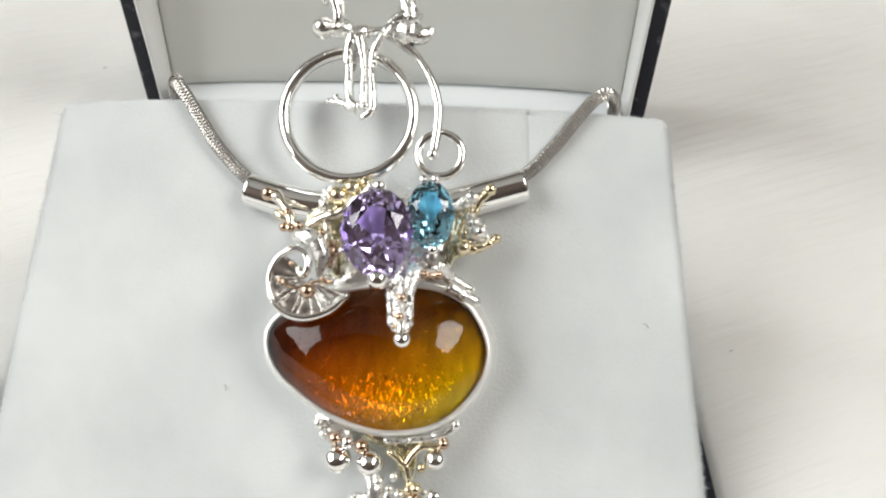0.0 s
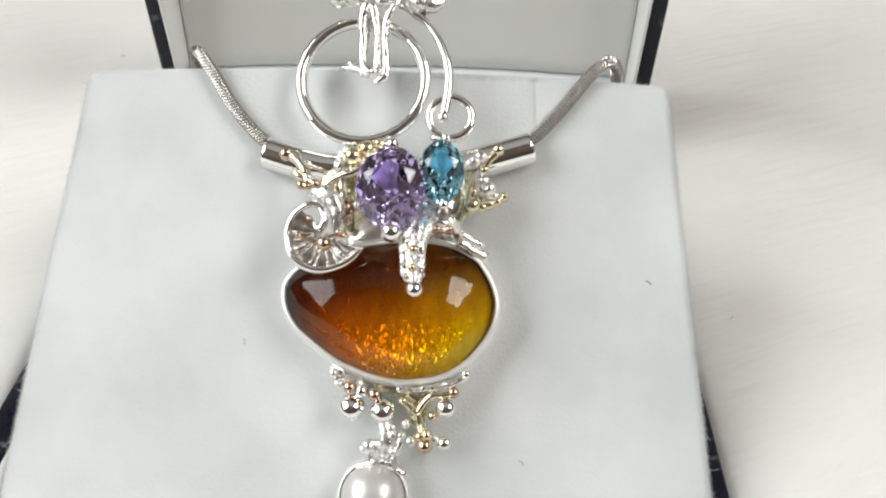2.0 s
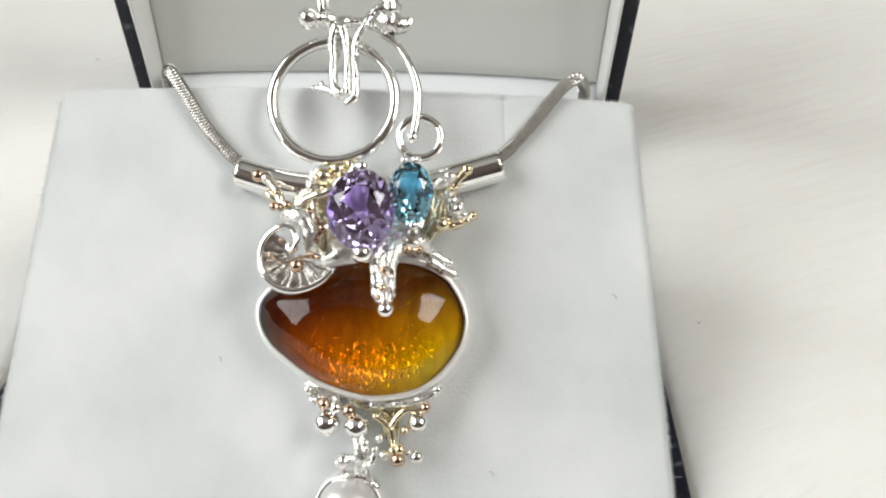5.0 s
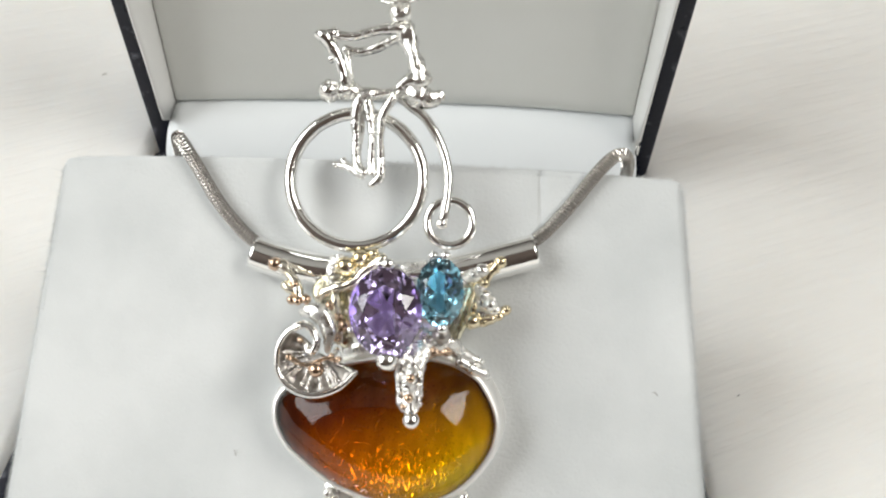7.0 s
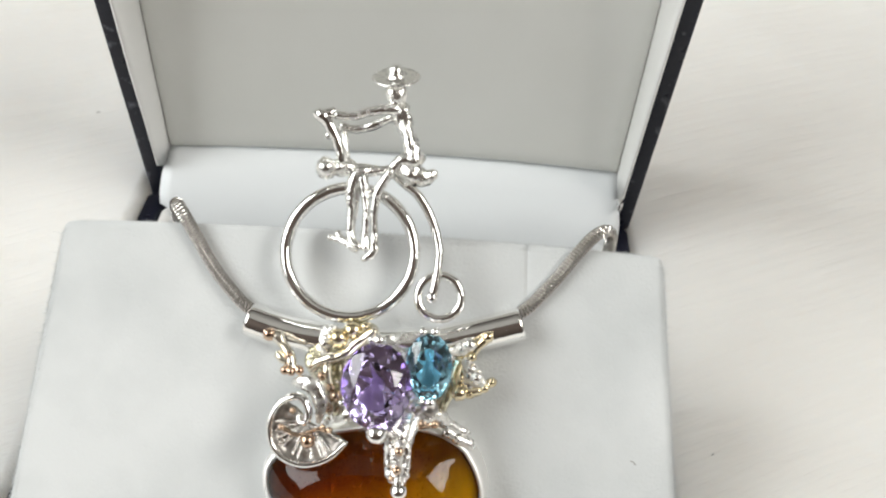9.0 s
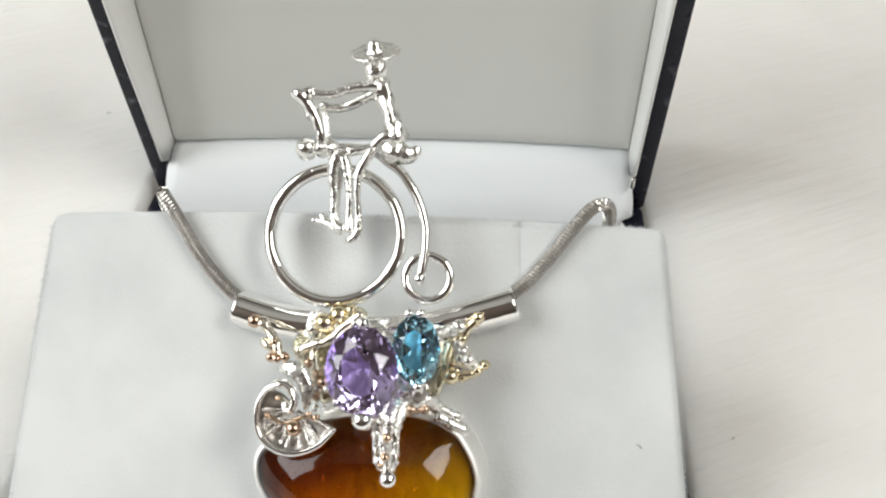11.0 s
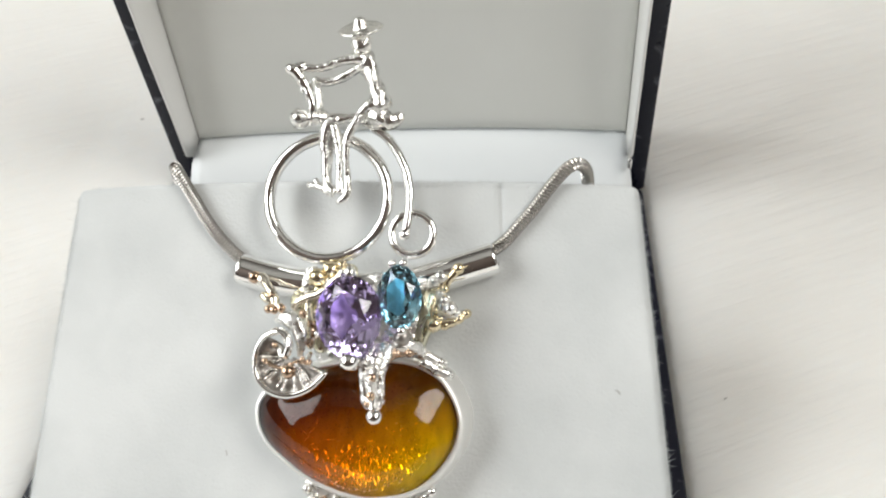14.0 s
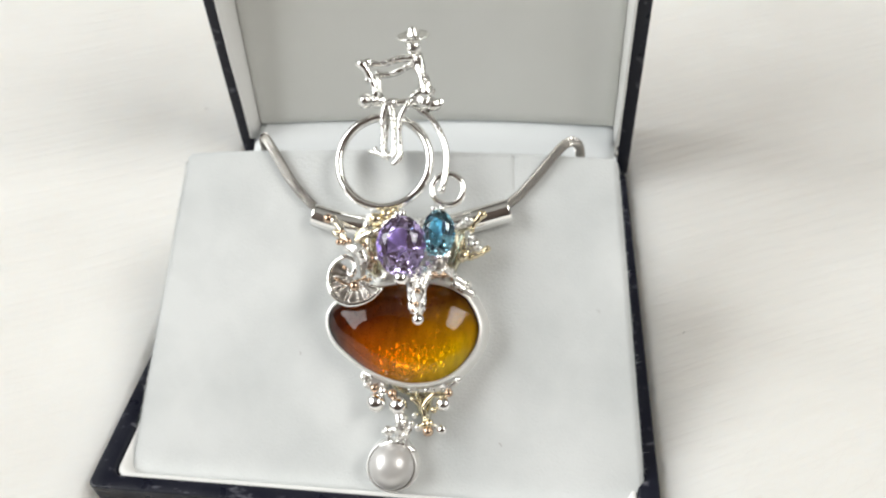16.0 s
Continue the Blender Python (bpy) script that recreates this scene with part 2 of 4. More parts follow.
def block(bm, x0, x1, y0, y1, z0, z1, bevel=0.0, seg=3):
    made = bmesh.ops.create_cube(bm, size=1.0)["verts"]
    for v in made:
        v.co = Vector(((x0 + x1) / 2 + v.co.x * (x1 - x0), (y0 + y1) / 2 + v.co.y * (y1 - y0), (z0 + z1) / 2 + v.co.z * (z1 - z0)))
    if bevel:
        edges = {e for v in made for e in v.link_edges}
        bmesh.ops.bevel(bm, geom=list(edges), offset=bevel, segments=seg, affect="EDGES", profile=0.5)
    return bm


def rounded_rect(hx, hy, r, n=6):
    pts = []
    for cx, cy, a0 in ((hx - r, hy - r, 0), (-hx + r, hy - r, 90), (-hx + r, -hy + r, 180), (hx - r, -hy + r, 270)):
        for k in range(n + 1):
            a = radians(a0 + 90 * k / n)
            pts.append((cx + r * math.cos(a), cy + r * math.sin(a)))
    return pts

# ---- room ----
def wall(name, bm, material, label, category="wall"):
    return thing(name, bm, material, label, category, "structure", smooth=False)


M = 1000.0


def wall_with_windows(span, low, high, holes):
    """Blocks of a wall along one axis, round its window holes (from, to, sill, head)."""
    out, at = [], span[0]
    for a, b, sill, head in holes:
        out += [(at, a, low, high), (a, b, low, sill), (a, b, head, high)]
        at = b
    return out + [(at, span[1], low, high)]


bm = bmesh.new()
for a, b, z0, z1 in wall_with_windows((ROOM_Y0, ROOM_Y1), -0.05, ROOM_Z, [WEST]):
    block(bm, (-ROOM_X - 0.12) * M, -ROOM_X * M, a * M, b * M, z0 * M, z1 * M)
wall("wall_west", bm, PAINT, "taupe painted room wall with a window opening")
bm = bmesh.new()
for a, b, z0, z1 in wall_with_windows((ROOM_Y0, ROOM_Y1), -0.05, ROOM_Z, [EAST]):
    block(bm, ROOM_X * M, (ROOM_X + 0.12) * M, a * M, b * M, z0 * M, z1 * M)
wall("wall_east", bm, PAINT, "taupe painted room wall with a window opening")
# unseen wall, kept dark so that silver and amber reflect something dark
wall("wall_south", block(bmesh.new(), (-ROOM_X - 0.12) * M, (ROOM_X + 0.12) * M, (ROOM_Y0 - 0.1) * M, ROOM_Y0 * M, -60, ROOM_Z * M), DARK, "unseen dark brown wall, added for dark reflections")
wall("wall_north", block(bmesh.new(), (-ROOM_X - 0.12) * M, (ROOM_X + 0.12) * M, ROOM_Y1 * M, (ROOM_Y1 + 0.1) * M, -60, ROOM_Z * M), BROWN, "plain brown room wall")
wall("ceiling", block(bmesh.new(), (-ROOM_X - 0.12) * M, (ROOM_X + 0.12) * M, (ROOM_Y0 - 0.1) * M, (ROOM_Y1 + 0.1) * M, ROOM_Z * M + 4, ROOM_Z * M + 90), CEIL, "plain grey painted ceiling", "ceiling")


# ---- fur throw ----
PILE = 29.0  # the throw lies in thick folds, its pile about level with the box's rim


def fur_height(x, y):
    """Rolling pile of the throw, pressed down under and beside the box."""
    p = Vector((x * 0.012 + y * 0.004, y * 0.016 - x * 0.003, 0.3))
    h = 1.5 * noise.noise(p) + 0.7 * noise.noise(p * 3.1) + 0.35 * noise.noise(Vector((x * 0.045 + y * 0.02, y * 0.16 - x * 0.075, 2.0)))
    d = max(abs(x - 0.18) - 42.58, y - 64.5, -36.2 - y, 0)
    lap = 3.6 * min(1.0, max(0.0, (y + 22) / 24)) * max(0.0, 1 - d / 26) if x < 0 else 0.0
    return 11.5 + (PILE - 12.5 + lap) * min(1.0, d / 0.9) ** 0.5 + 1.0 * min(1.0, d / 25) + h * min(1.0, d / 45)


bm = bmesh.new()
fine = list(np.arange(-300, 301, 5.0))
xs = sorted([-800, -600, -420] + fine + [420, 600, 800] + [-44.6, -43.9, -43.2, -42.7, -42.4, 42.7, 43.0, 43.6, 44.4])
ys = sorted([-360] + fine + [420, 600, 900] + [-39.0, -37.5, -36.5])
grid = [[bm.verts.new((x, y, fur_height(x, y) if abs(x) < 421 and abs(y) < 421 else PILE)) for x in xs] for y in ys]
for a, b in zip(grid, grid[1:]):
    for k in range(len(xs) - 1):
        bm.faces.new((a[k], a[k + 1], b[k + 1], b[k]))
wall("floor", block(bmesh.new(), (-ROOM_X - 0.12) * M, (ROOM_X + 0.12) * M, (ROOM_Y0 - 0.1) * M, (ROOM_Y1 + 0.1) * M, -60, -2), BROWN, "plain brown floor beneath the fur throw", "floor")
ground = thing("ground", bm, FUR, "white long-pile faux fur throw lying under the box", "fur throw", "structure")


def fur_strands(count):
    rng = np.random.default_rng(4)
    verts, faces = [], []
    while len(faces) < count * 3:
        x, y = rng.uniform(-230, 230), rng.uniform(-120, 260)
        if abs(x) < 51 and -45 < y < 66:
            continue
        turn = 0.42 + 0.7 * noise.noise(Vector((x * 0.008, y * 0.008, 5))) + rng.normal(0, 0.22)
        if x < 0:
            turn += 1.3
        length, rise, w = rng.uniform(4, 11), rng.uniform(0.02, 0.22), rng.uniform(0.03, 0.07)
        dx, dy, curl = math.cos(turn), math.sin(turn), rng.normal(0, 0.25)
        base = len(verts)
        for k in range(4):
            s = k / 3
            px, py = x + length * s * (dx - dy * curl * s), y + length * s * (dy + dx * curl * s)
            if abs(px) < 44.5 and -38.5 < py < 66:
                px = math.copysign(44.5, px) if abs(px) > 38 else px
            pz = fur_height(px, py) + 0.16 + rise * math.sin(s * 2.3)
            ww = w * (1.05 - s)
            verts += [(px - dy * ww, py + dx * ww, pz), (px + dy * ww, py - dx * ww, pz)]
        for k in range(3):
            q = base + 2 * k
            faces.append((q, q + 1, q + 3, q + 2))
    me = bpy.data.meshes.new("fur_strands")
    me.from_pydata([(a * 0.001, b * 0.001, c * 0.001) for a, b, c in verts], [], faces)
    me.materials.append(STRAND)
    return tagged(new("fur_strands", me), "soft white fur strands of the throw", "fur", "", "stuff")


fur_strands(26000)

# specks of lint caught in the pile
for x, y, size in ((-58.5, 64.0, 0.32), (50.0, 0.9, 0.2)):
    z = fur_height(x, y) + 0.45
    part("lint", sweep(bmesh.new(), [(x - size, y - 0.4 * size, z), (x, y + 0.3 * size, z + 0.15), (x + size, y + size, z)], 0.09, seg=6, step=0.15), LINT, ground, "grey speck of lint")

# ---- jewellery box: base, lid ----
BX, YB, YF, RIM = 42.62, 43.8, -36.3, 29.8
CX = 0.18  # middle of the base, across
BED = 12.0  # where the box rests in the pile of the throw
YC, HY = (YB + YF) / 2, (YB - YF) / 2
box = tagged(new("jewellery_box"), "open navy leatherette jewellery box with white satin lining", "jewellery box")


def ring_at(inset, z, r):
    return [(x + CX, y + YC, z) for x, y in rounded_rect(BX - inset, HY - 0.75 * inset, r)]


bm = lathe_rings(bmesh.new(), [ring_at(0.4, BED, 2.6), ring_at(0.0, BED + 0.6, 1.3), ring_at(0.0, RIM - 0.45, 1.3), ring_at(0.0, RIM - 0.3, 1.3), ring_at(0.08, RIM - 0.1, 1.2), ring_at(0.25, RIM, 1.2), ring_at(0.4, RIM + 0.02, 1.2),
                               ring_at(2.7, RIM, 1.5), ring_at(3.0, RIM - 0.15, 1.5), ring_at(3.15, RIM - 0.6, 1.5), ring_at(3.2, 28.0, 1.5), ring_at(3.2, BED + 1.5, 1.5)], (True, True))
base = part("base", bm, LEATHER, box, "navy leatherette box base with a rounded rim")
bm = lathe_rings(bmesh.new(), [ring_at(3.25, BED + 1.6, 1.6), ring_at(3.25, 28.9, 1.6), ring_at(3.4, 29.25, 1.7), ring_at(3.9, 29.35, 1.9), ring_at(4.6, 28.6, 2.1), ring_at(4.9, 27.4, 2.2), ring_at(5.0, BED + 1.6, 2.2)], (False, False))
part("hinge", sweep(bmesh.new(), [(CX - 41.7, YB + 0.6, 29.6), (CX - 20, YB + 0.6, 29.6), (CX + 20, YB + 0.6, 29.6), (CX + 41.7, YB + 0.6, 29.6)], 1.1, step=6, seg=12), LEATHER, box, "covered back hinge")
part("base_lining", bm, SATIN, box, "white satin lining inside the base")

LEAN = 1.3
LID = Matrix.Translation((0.72, 43.0, RIM + 0.15)) @ Matrix.Rotation(-radians(LEAN), 4, "X")
LH = 78.0  # from hinge to free edge


def lid_point(x, a, d):
    """A point of the open lid: across, along from the hinge, back from the rim."""
    return LID @ Vector((x, d, a))


def lid_ring(inset, d, r, half=42.2):
    return [lid_point(x, a + LH / 2, d) for x, a in rounded_rect(half - inset, LH / 2 - inset, r)]


bm = lathe_rings(bmesh.new(), [lid_ring(3.0, 14.0, 0.9), lid_ring(3.0, 1.2, 0.9), lid_ring(2.9, 0.35, 1.2), lid_ring(2.6, 0.02, 1.0), lid_ring(2.5, 0.0, 1.0), lid_ring(0.35, 0.0, 0.9), lid_ring(0.2, 0.01, 0.9),
                               lid_ring(0.05, 0.09, 0.9), lid_ring(0, 0.24, 0.9), lid_ring(0, 0.4, 0.9), lid_ring(0, 20, 0.9), lid_ring(0.5, 21, 1.2)], (True, True))
lid = part("lid", bm, LEATHER, box, "upright navy leatherette lid")


# white lip: up one side of the opening, across the top, down the other side
def lip_line(inset, d, end):
    half, top, r = 42.2 - inset, LH - inset, 1.2
    line = [(-half, end + (top - r - end) * k / 14) for k in range(15)]
    line += [(-half + r - r * math.cos(radians(a)), top - r + r * math.sin(radians(a))) for a in range(15, 91, 15)]
    line += [(-x, a) for x, a in reversed(line)]
    out = []
    for x, a in line:
        sag = 0.12 * noise.noise(Vector((x * 0.05, a * 0.09, inset)))
        out.append(lid_point(x + sag, a, d + sag))
    return out


bm = bmesh.new()
LIP = [(3.02, 3.0, 8.0), (2.85, 0.6, 8.0), (2.7, -0.5, 8.1), (2.78, -1.0, 8.2), (3.0, -1.25, 8.2), (3.25, -1.1, 8.0), (3.46, -0.5, 7.6), (3.58, 0.6, 6.8), (3.62, 1.8, 6.0), (3.56, 6.0, 5.0), (3.44, 13.4, 4.6)]
lines = [[bm.verts.new(p) for p in lip_line(*q)] for q in LIP]
for a, b in zip(lines, lines[1:]):
    for k in range(len(a) - 1):
        bm.faces.new((a[k], a[k + 1], b[k + 1], b[k]))
for k in (0, -1):
    bm.faces.new([row[k] for row in lines])
part("lid_lining", bm, SATIN, lid, "white satin lip inside the lid")

# padded panel of the lid, set deeper towards the top
bm = bmesh.new()
nx, na = 56, 56
A0, A1, PX = 9.0, LH - 3.3, 38.7


def panel_depth(x, a):
    e = min(PX - abs(x), a - A0, A1 - a)
    k = min(1.0, max(e, 0) / 3.2)
    return 4.4 + 0.105 * (a - A0) - 1.5 * math.sqrt(max(0.0, 1 - (1 - k) ** 2)) - 0.35 * noise.noise(Vector((x * 0.03, a * 0.05, 1)))


def panel_foot(x):
    """How far the lower seam bows up from its ends."""
    return 1.35 - 1.35 * ((x - 9) / 39) ** 2 - 0.25 * ((9 - x) / 47) ** 2


us = [PX * math.sin(math.pi / 2 * (2 * k / nx - 1)) for k in range(nx + 1)]
vs_ = [(A0 + A1) / 2 + (A1 - A0) / 2 * math.sin(math.pi / 2 * (2 * k / na - 1)) for k in range(na + 1)]
grid = [[bm.verts.new(lid_point(x, a + (A1 - a) / (A1 - A0) * panel_foot(x), panel_depth(x, a))) for x in us] for a in vs_]
for a, b in zip(grid, grid[1:]):
    for k in range(nx):
        bm.faces.new((a[k], a[k + 1], b[k + 1], b[k]))
edge = [e for e in bm.edges if e.is_boundary]
ext = bmesh.ops.extrude_edge_only(bm, edges=edge)["geom"]
back = LID.to_3x3() @ Vector((0, 1.2, 0))
for v in [g for g in ext if isinstance(g, bmesh.types.BMVert)]:
    v.co += back
part("lid_panel", bm, PANEL, lid, "pale grey padded satin panel")

part("hinge_plate", block(bmesh.new(), 39.3, 40.05, 41.2, 42.9, 36.0, 38.0, 0.2, 2), SILVER, box, "small silver hinge plate")

# satin flap over the hinge
bm = bmesh.new()
prof = [(50.2, 39.2), (47.8, 39.0), (45.6, 38.3), (43.6, 36.9), (41.6, 34.4), (39.9, 31.2), (38.6, 27.0), (38.0, 20.0), (37.6, 14.0)]
prof = glide([(0, y, z) for y, z in prof], 1.2)
rows = []
for _, y, z in prof:
    row = []
    for k in range(41):
        u = k / 20 - 1
        x = 0.75 + u * (38.3 + 0.18 * (40.6 - max(z, 33.0)) if z > 31 else 37.4)
        s = 0.25 * noise.noise(Vector((x * 0.06, z * 0.1, 3)))
        row.append(bm.verts.new((x, y + s, z + (panel_foot(x) - 0.35 if z > 36 else 0.0) * min(1.0, (z - 36) / 3))))
    rows.append(row)
for a, b in zip(rows, rows[1:]):
    for k in range(40):
        bm.faces.new((a[k], a[k + 1], b[k + 1], b[k]))
flap = part("hinge_flap", bm, FLAP, box, "white satin strip over the hinge")
m = flap.modifiers.new("thick", "SOLIDIFY")
m.thickness, m.offset = 0.0006, -1

# ---- display pad: a velvet wedge ----
SLOPE = 0.79
PB, PF, PZ = 9.0, -32.4, 60.1
SLIT_X = 20.5


def pad_half(z, side=1):
    return 35.75 + (60.0 - z) * 0.163 if side > 0 else 34.25 + (60.0 - z) * 0.118


def pad_section(y, lift=0.0):
    """Height of the wedge's upper face at depth y."""
    return PZ - SLOPE * (PB - y) - lift


def pad_skew(x, y):
    """The cushion's back edge stands a little prouder towards its middle."""
    deep = max(0.0, (y - PF) / (PB - PF)) ** 2
    return deep * (0.9 - 1.5 * ((x - 9) / 40) ** 2)


bm = bmesh.new()
R = 1.1
ynodes = [PF + (PB - PF) * k / 60 for k in range(61)]
ynodes = [y for y in ynodes if y < PB - R] + [PB - R + R * math.sin(radians(a)) for a in range(0, 91, 15)]
xq = sorted(list(np.linspace(-1, 1, 61)) + [SLIT_X / 36 + d for d in (-0.014, -0.006, 0.0, 0.006, 0.014)])
rows = []
for y in ynodes:
    back = max(0.0, y - (PB - R))
    drop = R - math.sqrt(max(0.0, R * R - back * back))
    top = pad_section(y, drop)
    row = []
    zlow = BED + 2.0
    for k in range(9, 0, -1):
        z = zlow + (top - R - zlow) * (1 - k / 9)
        row.append((-pad_half(z, -1), y, z))
    w, wl = pad_half(top), pad_half(top, -1)
    for a in range(0, 90, 18):
        row.append((-wl + R - R * math.cos(radians(a)), y, top - R + R * math.sin(radians(a))))
    for q in xq:
        x = q * ((w if q > 0 else wl) - R)
        puff = 0.35 * noise.noise(Vector((x * 0.05, y * 0.05, 7)))
        cut = 0.28 * max(0.0, 1 - abs(q - SLIT_X / 36) / 0.010) * min(1.0, max(0.0, (y - (PB - 6.5)) / 2.0))
        row.append((x, y, top + puff * min(1, (1 - abs(q)) * 8) - cut))
    for a in range(72, -1, -18):
        row.append((w - R + R * math.cos(radians(a)), y, top - R + R * math.sin(radians(a))))
    for k in range(1, 10):
        z = zlow + (top - R - zlow) * (1 - k / 9)
        row.append((pad_half(z), y, z))
    rows.append([bm.verts.new((x, q, z + pad_skew(x, y) * (z - zlow) / (top - zlow))) for x, q, z in row])
rows.append([bm.verts.new((v.co.x, PB, BED + 2 + (v.co.z - BED - 2) * 0.6)) for v in rows[-1]])
rows.append([bm.verts.new((v.co.x, PB, BED + 2.0)) for v in rows[-2]])
for a, b in zip(rows, rows[1:]):
    for k in range(len(a) - 1):
        bm.faces.new((a[k], a[k + 1], b[k + 1], b[k]))
bm.faces.new(rows[0])
pad = thing("display_pad", bm, VELVET, "white velvet wedge-shaped display pad seated in the box", "display pad")


def pad_nap(count):
    """Short velvet fibres standing up along the pad's upper edge."""
    rng = np.random.default_rng(9)
    verts, faces = [], []
    for _ in range(count):
        x = rng.uniform(-33.0, 34.6)
        a = rng.uniform(5, 85)
        y, z = PB - R + R * math.sin(radians(a)), PZ - SLOPE * R * (1 - a / 90) - R + R * math.cos(radians(a))
        z += pad_skew(x, y)
        h, w = rng.uniform(0.15, 0.62), 0.018
        t = Vector((rng.normal(0, 0.35), math.sin(radians(a)) + rng.normal(0, 0.3), math.cos(radians(a)) + 0.2)).normalized() * h
        b = len(verts)
        verts += [(x - w, y, z - 0.1), (x + w, y, z - 0.1), (x + t.x, y + t.y, z + t.z)]
        faces.append((b, b + 1, b + 2))
    for _ in range(count):
        y, side, a = rng.uniform(PF + 1, PB - R), (-1, 1)[int(rng.integers(2))], rng.uniform(10, 90)
        top = pad_section(y)
        half = pad_half(top, side)
        x, z = side * (half - R + R * math.sin(radians(a))), top - R + R * math.cos(radians(a))
        z += pad_skew(x, y)
        h, w = rng.uniform(0.12, 0.5), 0.018
        t = Vector((side * math.sin(radians(a)) + rng.normal(0, 0.3), rng.normal(0, 0.35), math.cos(radians(a)) + 0.1)).normalized() * h
        b = len(verts)
        verts += [(x, y - w, z - 0.05), (x, y + w, z - 0.05), (x + t.x, y + t.y, z + t.z)]
        faces.append((b, b + 1, b + 2))
    for k in range(300):
        # longer stray hairs that curl out over the side edges and the back corners
        side = 1 if k % 3 else -1
        y = rng.uniform(PF + 1, PB - R)
        top = pad_section(y)
        p = Vector((side * (pad_half(top, side) - 0.1), y, top - R * 0.6 + rng.uniform(-0.5, 0.5)))
        p.z += pad_skew(p.x, y)
        way = Vector((side * rng.uniform(0.3, 1.0), rng.normal(0, 0.8), rng.normal(0.2, 0.4))).normalized()
        bend = Vector(rng.normal(0, 0.5, 3))
        length, b = rng.uniform(0.25, 0.75), len(verts)
        for q in range(4):
            c, w = p + way * (length * q / 3) + bend * (length * (q / 3) ** 2), 0.022 * (1.1 - q / 3)
            verts += [(c.x, c.y - w, c.z - w), (c.x, c.y + w, c.z + w)]
        faces += [(b + 2 * q, b + 2 * q + 1, b + 2 * q + 3, b + 2 * q + 2) for q in range(3)]
    me = bpy.data.meshes.new("velvet_nap")
    me.from_pydata([(p * 0.001, q * 0.001, r * 0.001) for p, q, r in verts], [], faces)
    me.materials.append(VELVET)
    ob = new("velvet_nap", me)
    ob.parent = pad
    return tagged(ob, "fuzzy velvet fibres along the edge", kind="stuff")


pad_nap(9000)

# lint and specks on the velvet
rng = random.Random(5)
for x, y in ((-12.1, -16.8), (33.3, -9.9), (19.5, -26.0)):
    z = PZ - SLOPE * (PB - y) + 0.25
    a = rng.uniform(0, math.pi)
    d = Vector((math.cos(a), 0.78 * math.sin(a), 0.62 * math.sin(a))) * rng.uniform(0.18, 0.35)
    p = Vector((x, y, z))
    part("lint", sweep(bmesh.new(), [tuple(p - d), tuple(p + Vector((0.05, 0.1, 0.1))), tuple(p + d)], 0.06, seg=6, step=0.2), LINT, pad, "grey speck of lint")

# ---- pendant: across (u), up along the piece (v), out towards the viewer (w), in millimetres ----
AXIS_U = Vector((0.99837, 0.02562, 0.05102))
AXIS_V = Vector((-0.05205, 0.77567, 0.62899))
AXIS_W = AXIS_U.cross(AXIS_V).normalized()
PEND = Matrix((AXIS_U, AXIS_V, AXIS_W)).transposed().to_4x4()
PEND.translation = (0.00413, -0.00005, 0.0574)
pendant = tagged(new("pendant"), "silver and gold pendant with amber, amethyst, blue topaz and a pearl", "pendant")
pendant.matrix_world = PEND


def p_rod(name, points, r, material=SILVER, label="", **more):
    return part(name, rod(points, r, **more), material, pendant, label)


# curved tube that the chain runs through
def hollow_tube(points, r_out, r_in, seg=28):
    line = glide(points, 0.5)
    at = [Vector(p) for p in line]
    bm, outer, inner = bmesh.new(), [], []
    for i, p in enumerate(at):
        ahead = (at[min(i + 1, len(at) - 1)] - at[max(i - 1, 0)]).normalized()
        side = ahead.cross(Vector((0, 0, 1))).normalized()
        up = side.cross(ahead)
        ring = lambda r: [bm.verts.new(p + (side * math.cos(2 * math.pi * k / seg) + up * math.sin(2 * math.pi * k / seg)) * r) for k in range(seg)]
        end = i in (0, len(at) - 1)
        outer.append(ring(r_out - (0.08 if end else 0)))
        inner.append(ring(r_in))
    for a, b in list(zip(outer, outer[1:])) + list(zip(inner, inner[1:])) + [(outer[0], inner[0]), (outer[-1], inner[-1])]:
        for k in range(seg):
            bm.faces.new((a[k], a[(k + 1) % seg], b[(k + 1) % seg], b[k]))
    return bm


TUBE = [(-15.5, -1.25, -2.0), (-11.3, -2.6, -2.0), (-7.0, -3.4, -2.1), (-0.7, -3.9, -2.2), (4.8, -3.65, -2.1), (9.1, -2.8, -2.0), (15.3, -1.15, -1.9)]
part("chain_tube", hollow_tube(TUBE, 1.92, 1.6), SILVER, pendant, "curved polished silver tube for the chain")

# penny-farthing bicycle
bm = bmesh.new()
WHEEL_C, WHEEL_R = Vector((-3.98, 6.4, 0.1)), 7.15
sweep(bm, [(WHEEL_C.x + WHEEL_R * math.cos(radians(a)), WHEEL_C.y + WHEEL_R * math.sin(radians(a)), WHEEL_C.z) for a in range(0, 360, 15)], 0.70, seg=14, step=0.4, closed=True, lumps=0.05)
part("large_wheel", bm, SILVER, pendant, "large plain silver wire wheel")
bm = bmesh.new()
sweep(bm, [(6.03 + 2.38 * math.cos(radians(a)), 1.65 + 2.38 * math.sin(radians(a)), 0.6) for a in range(0, 360, 20)], 0.49, seg=12, step=0.3, closed=True, lumps=0.05)
part("small_wheel", bm, SILVER, pendant, "small silver wire wheel")
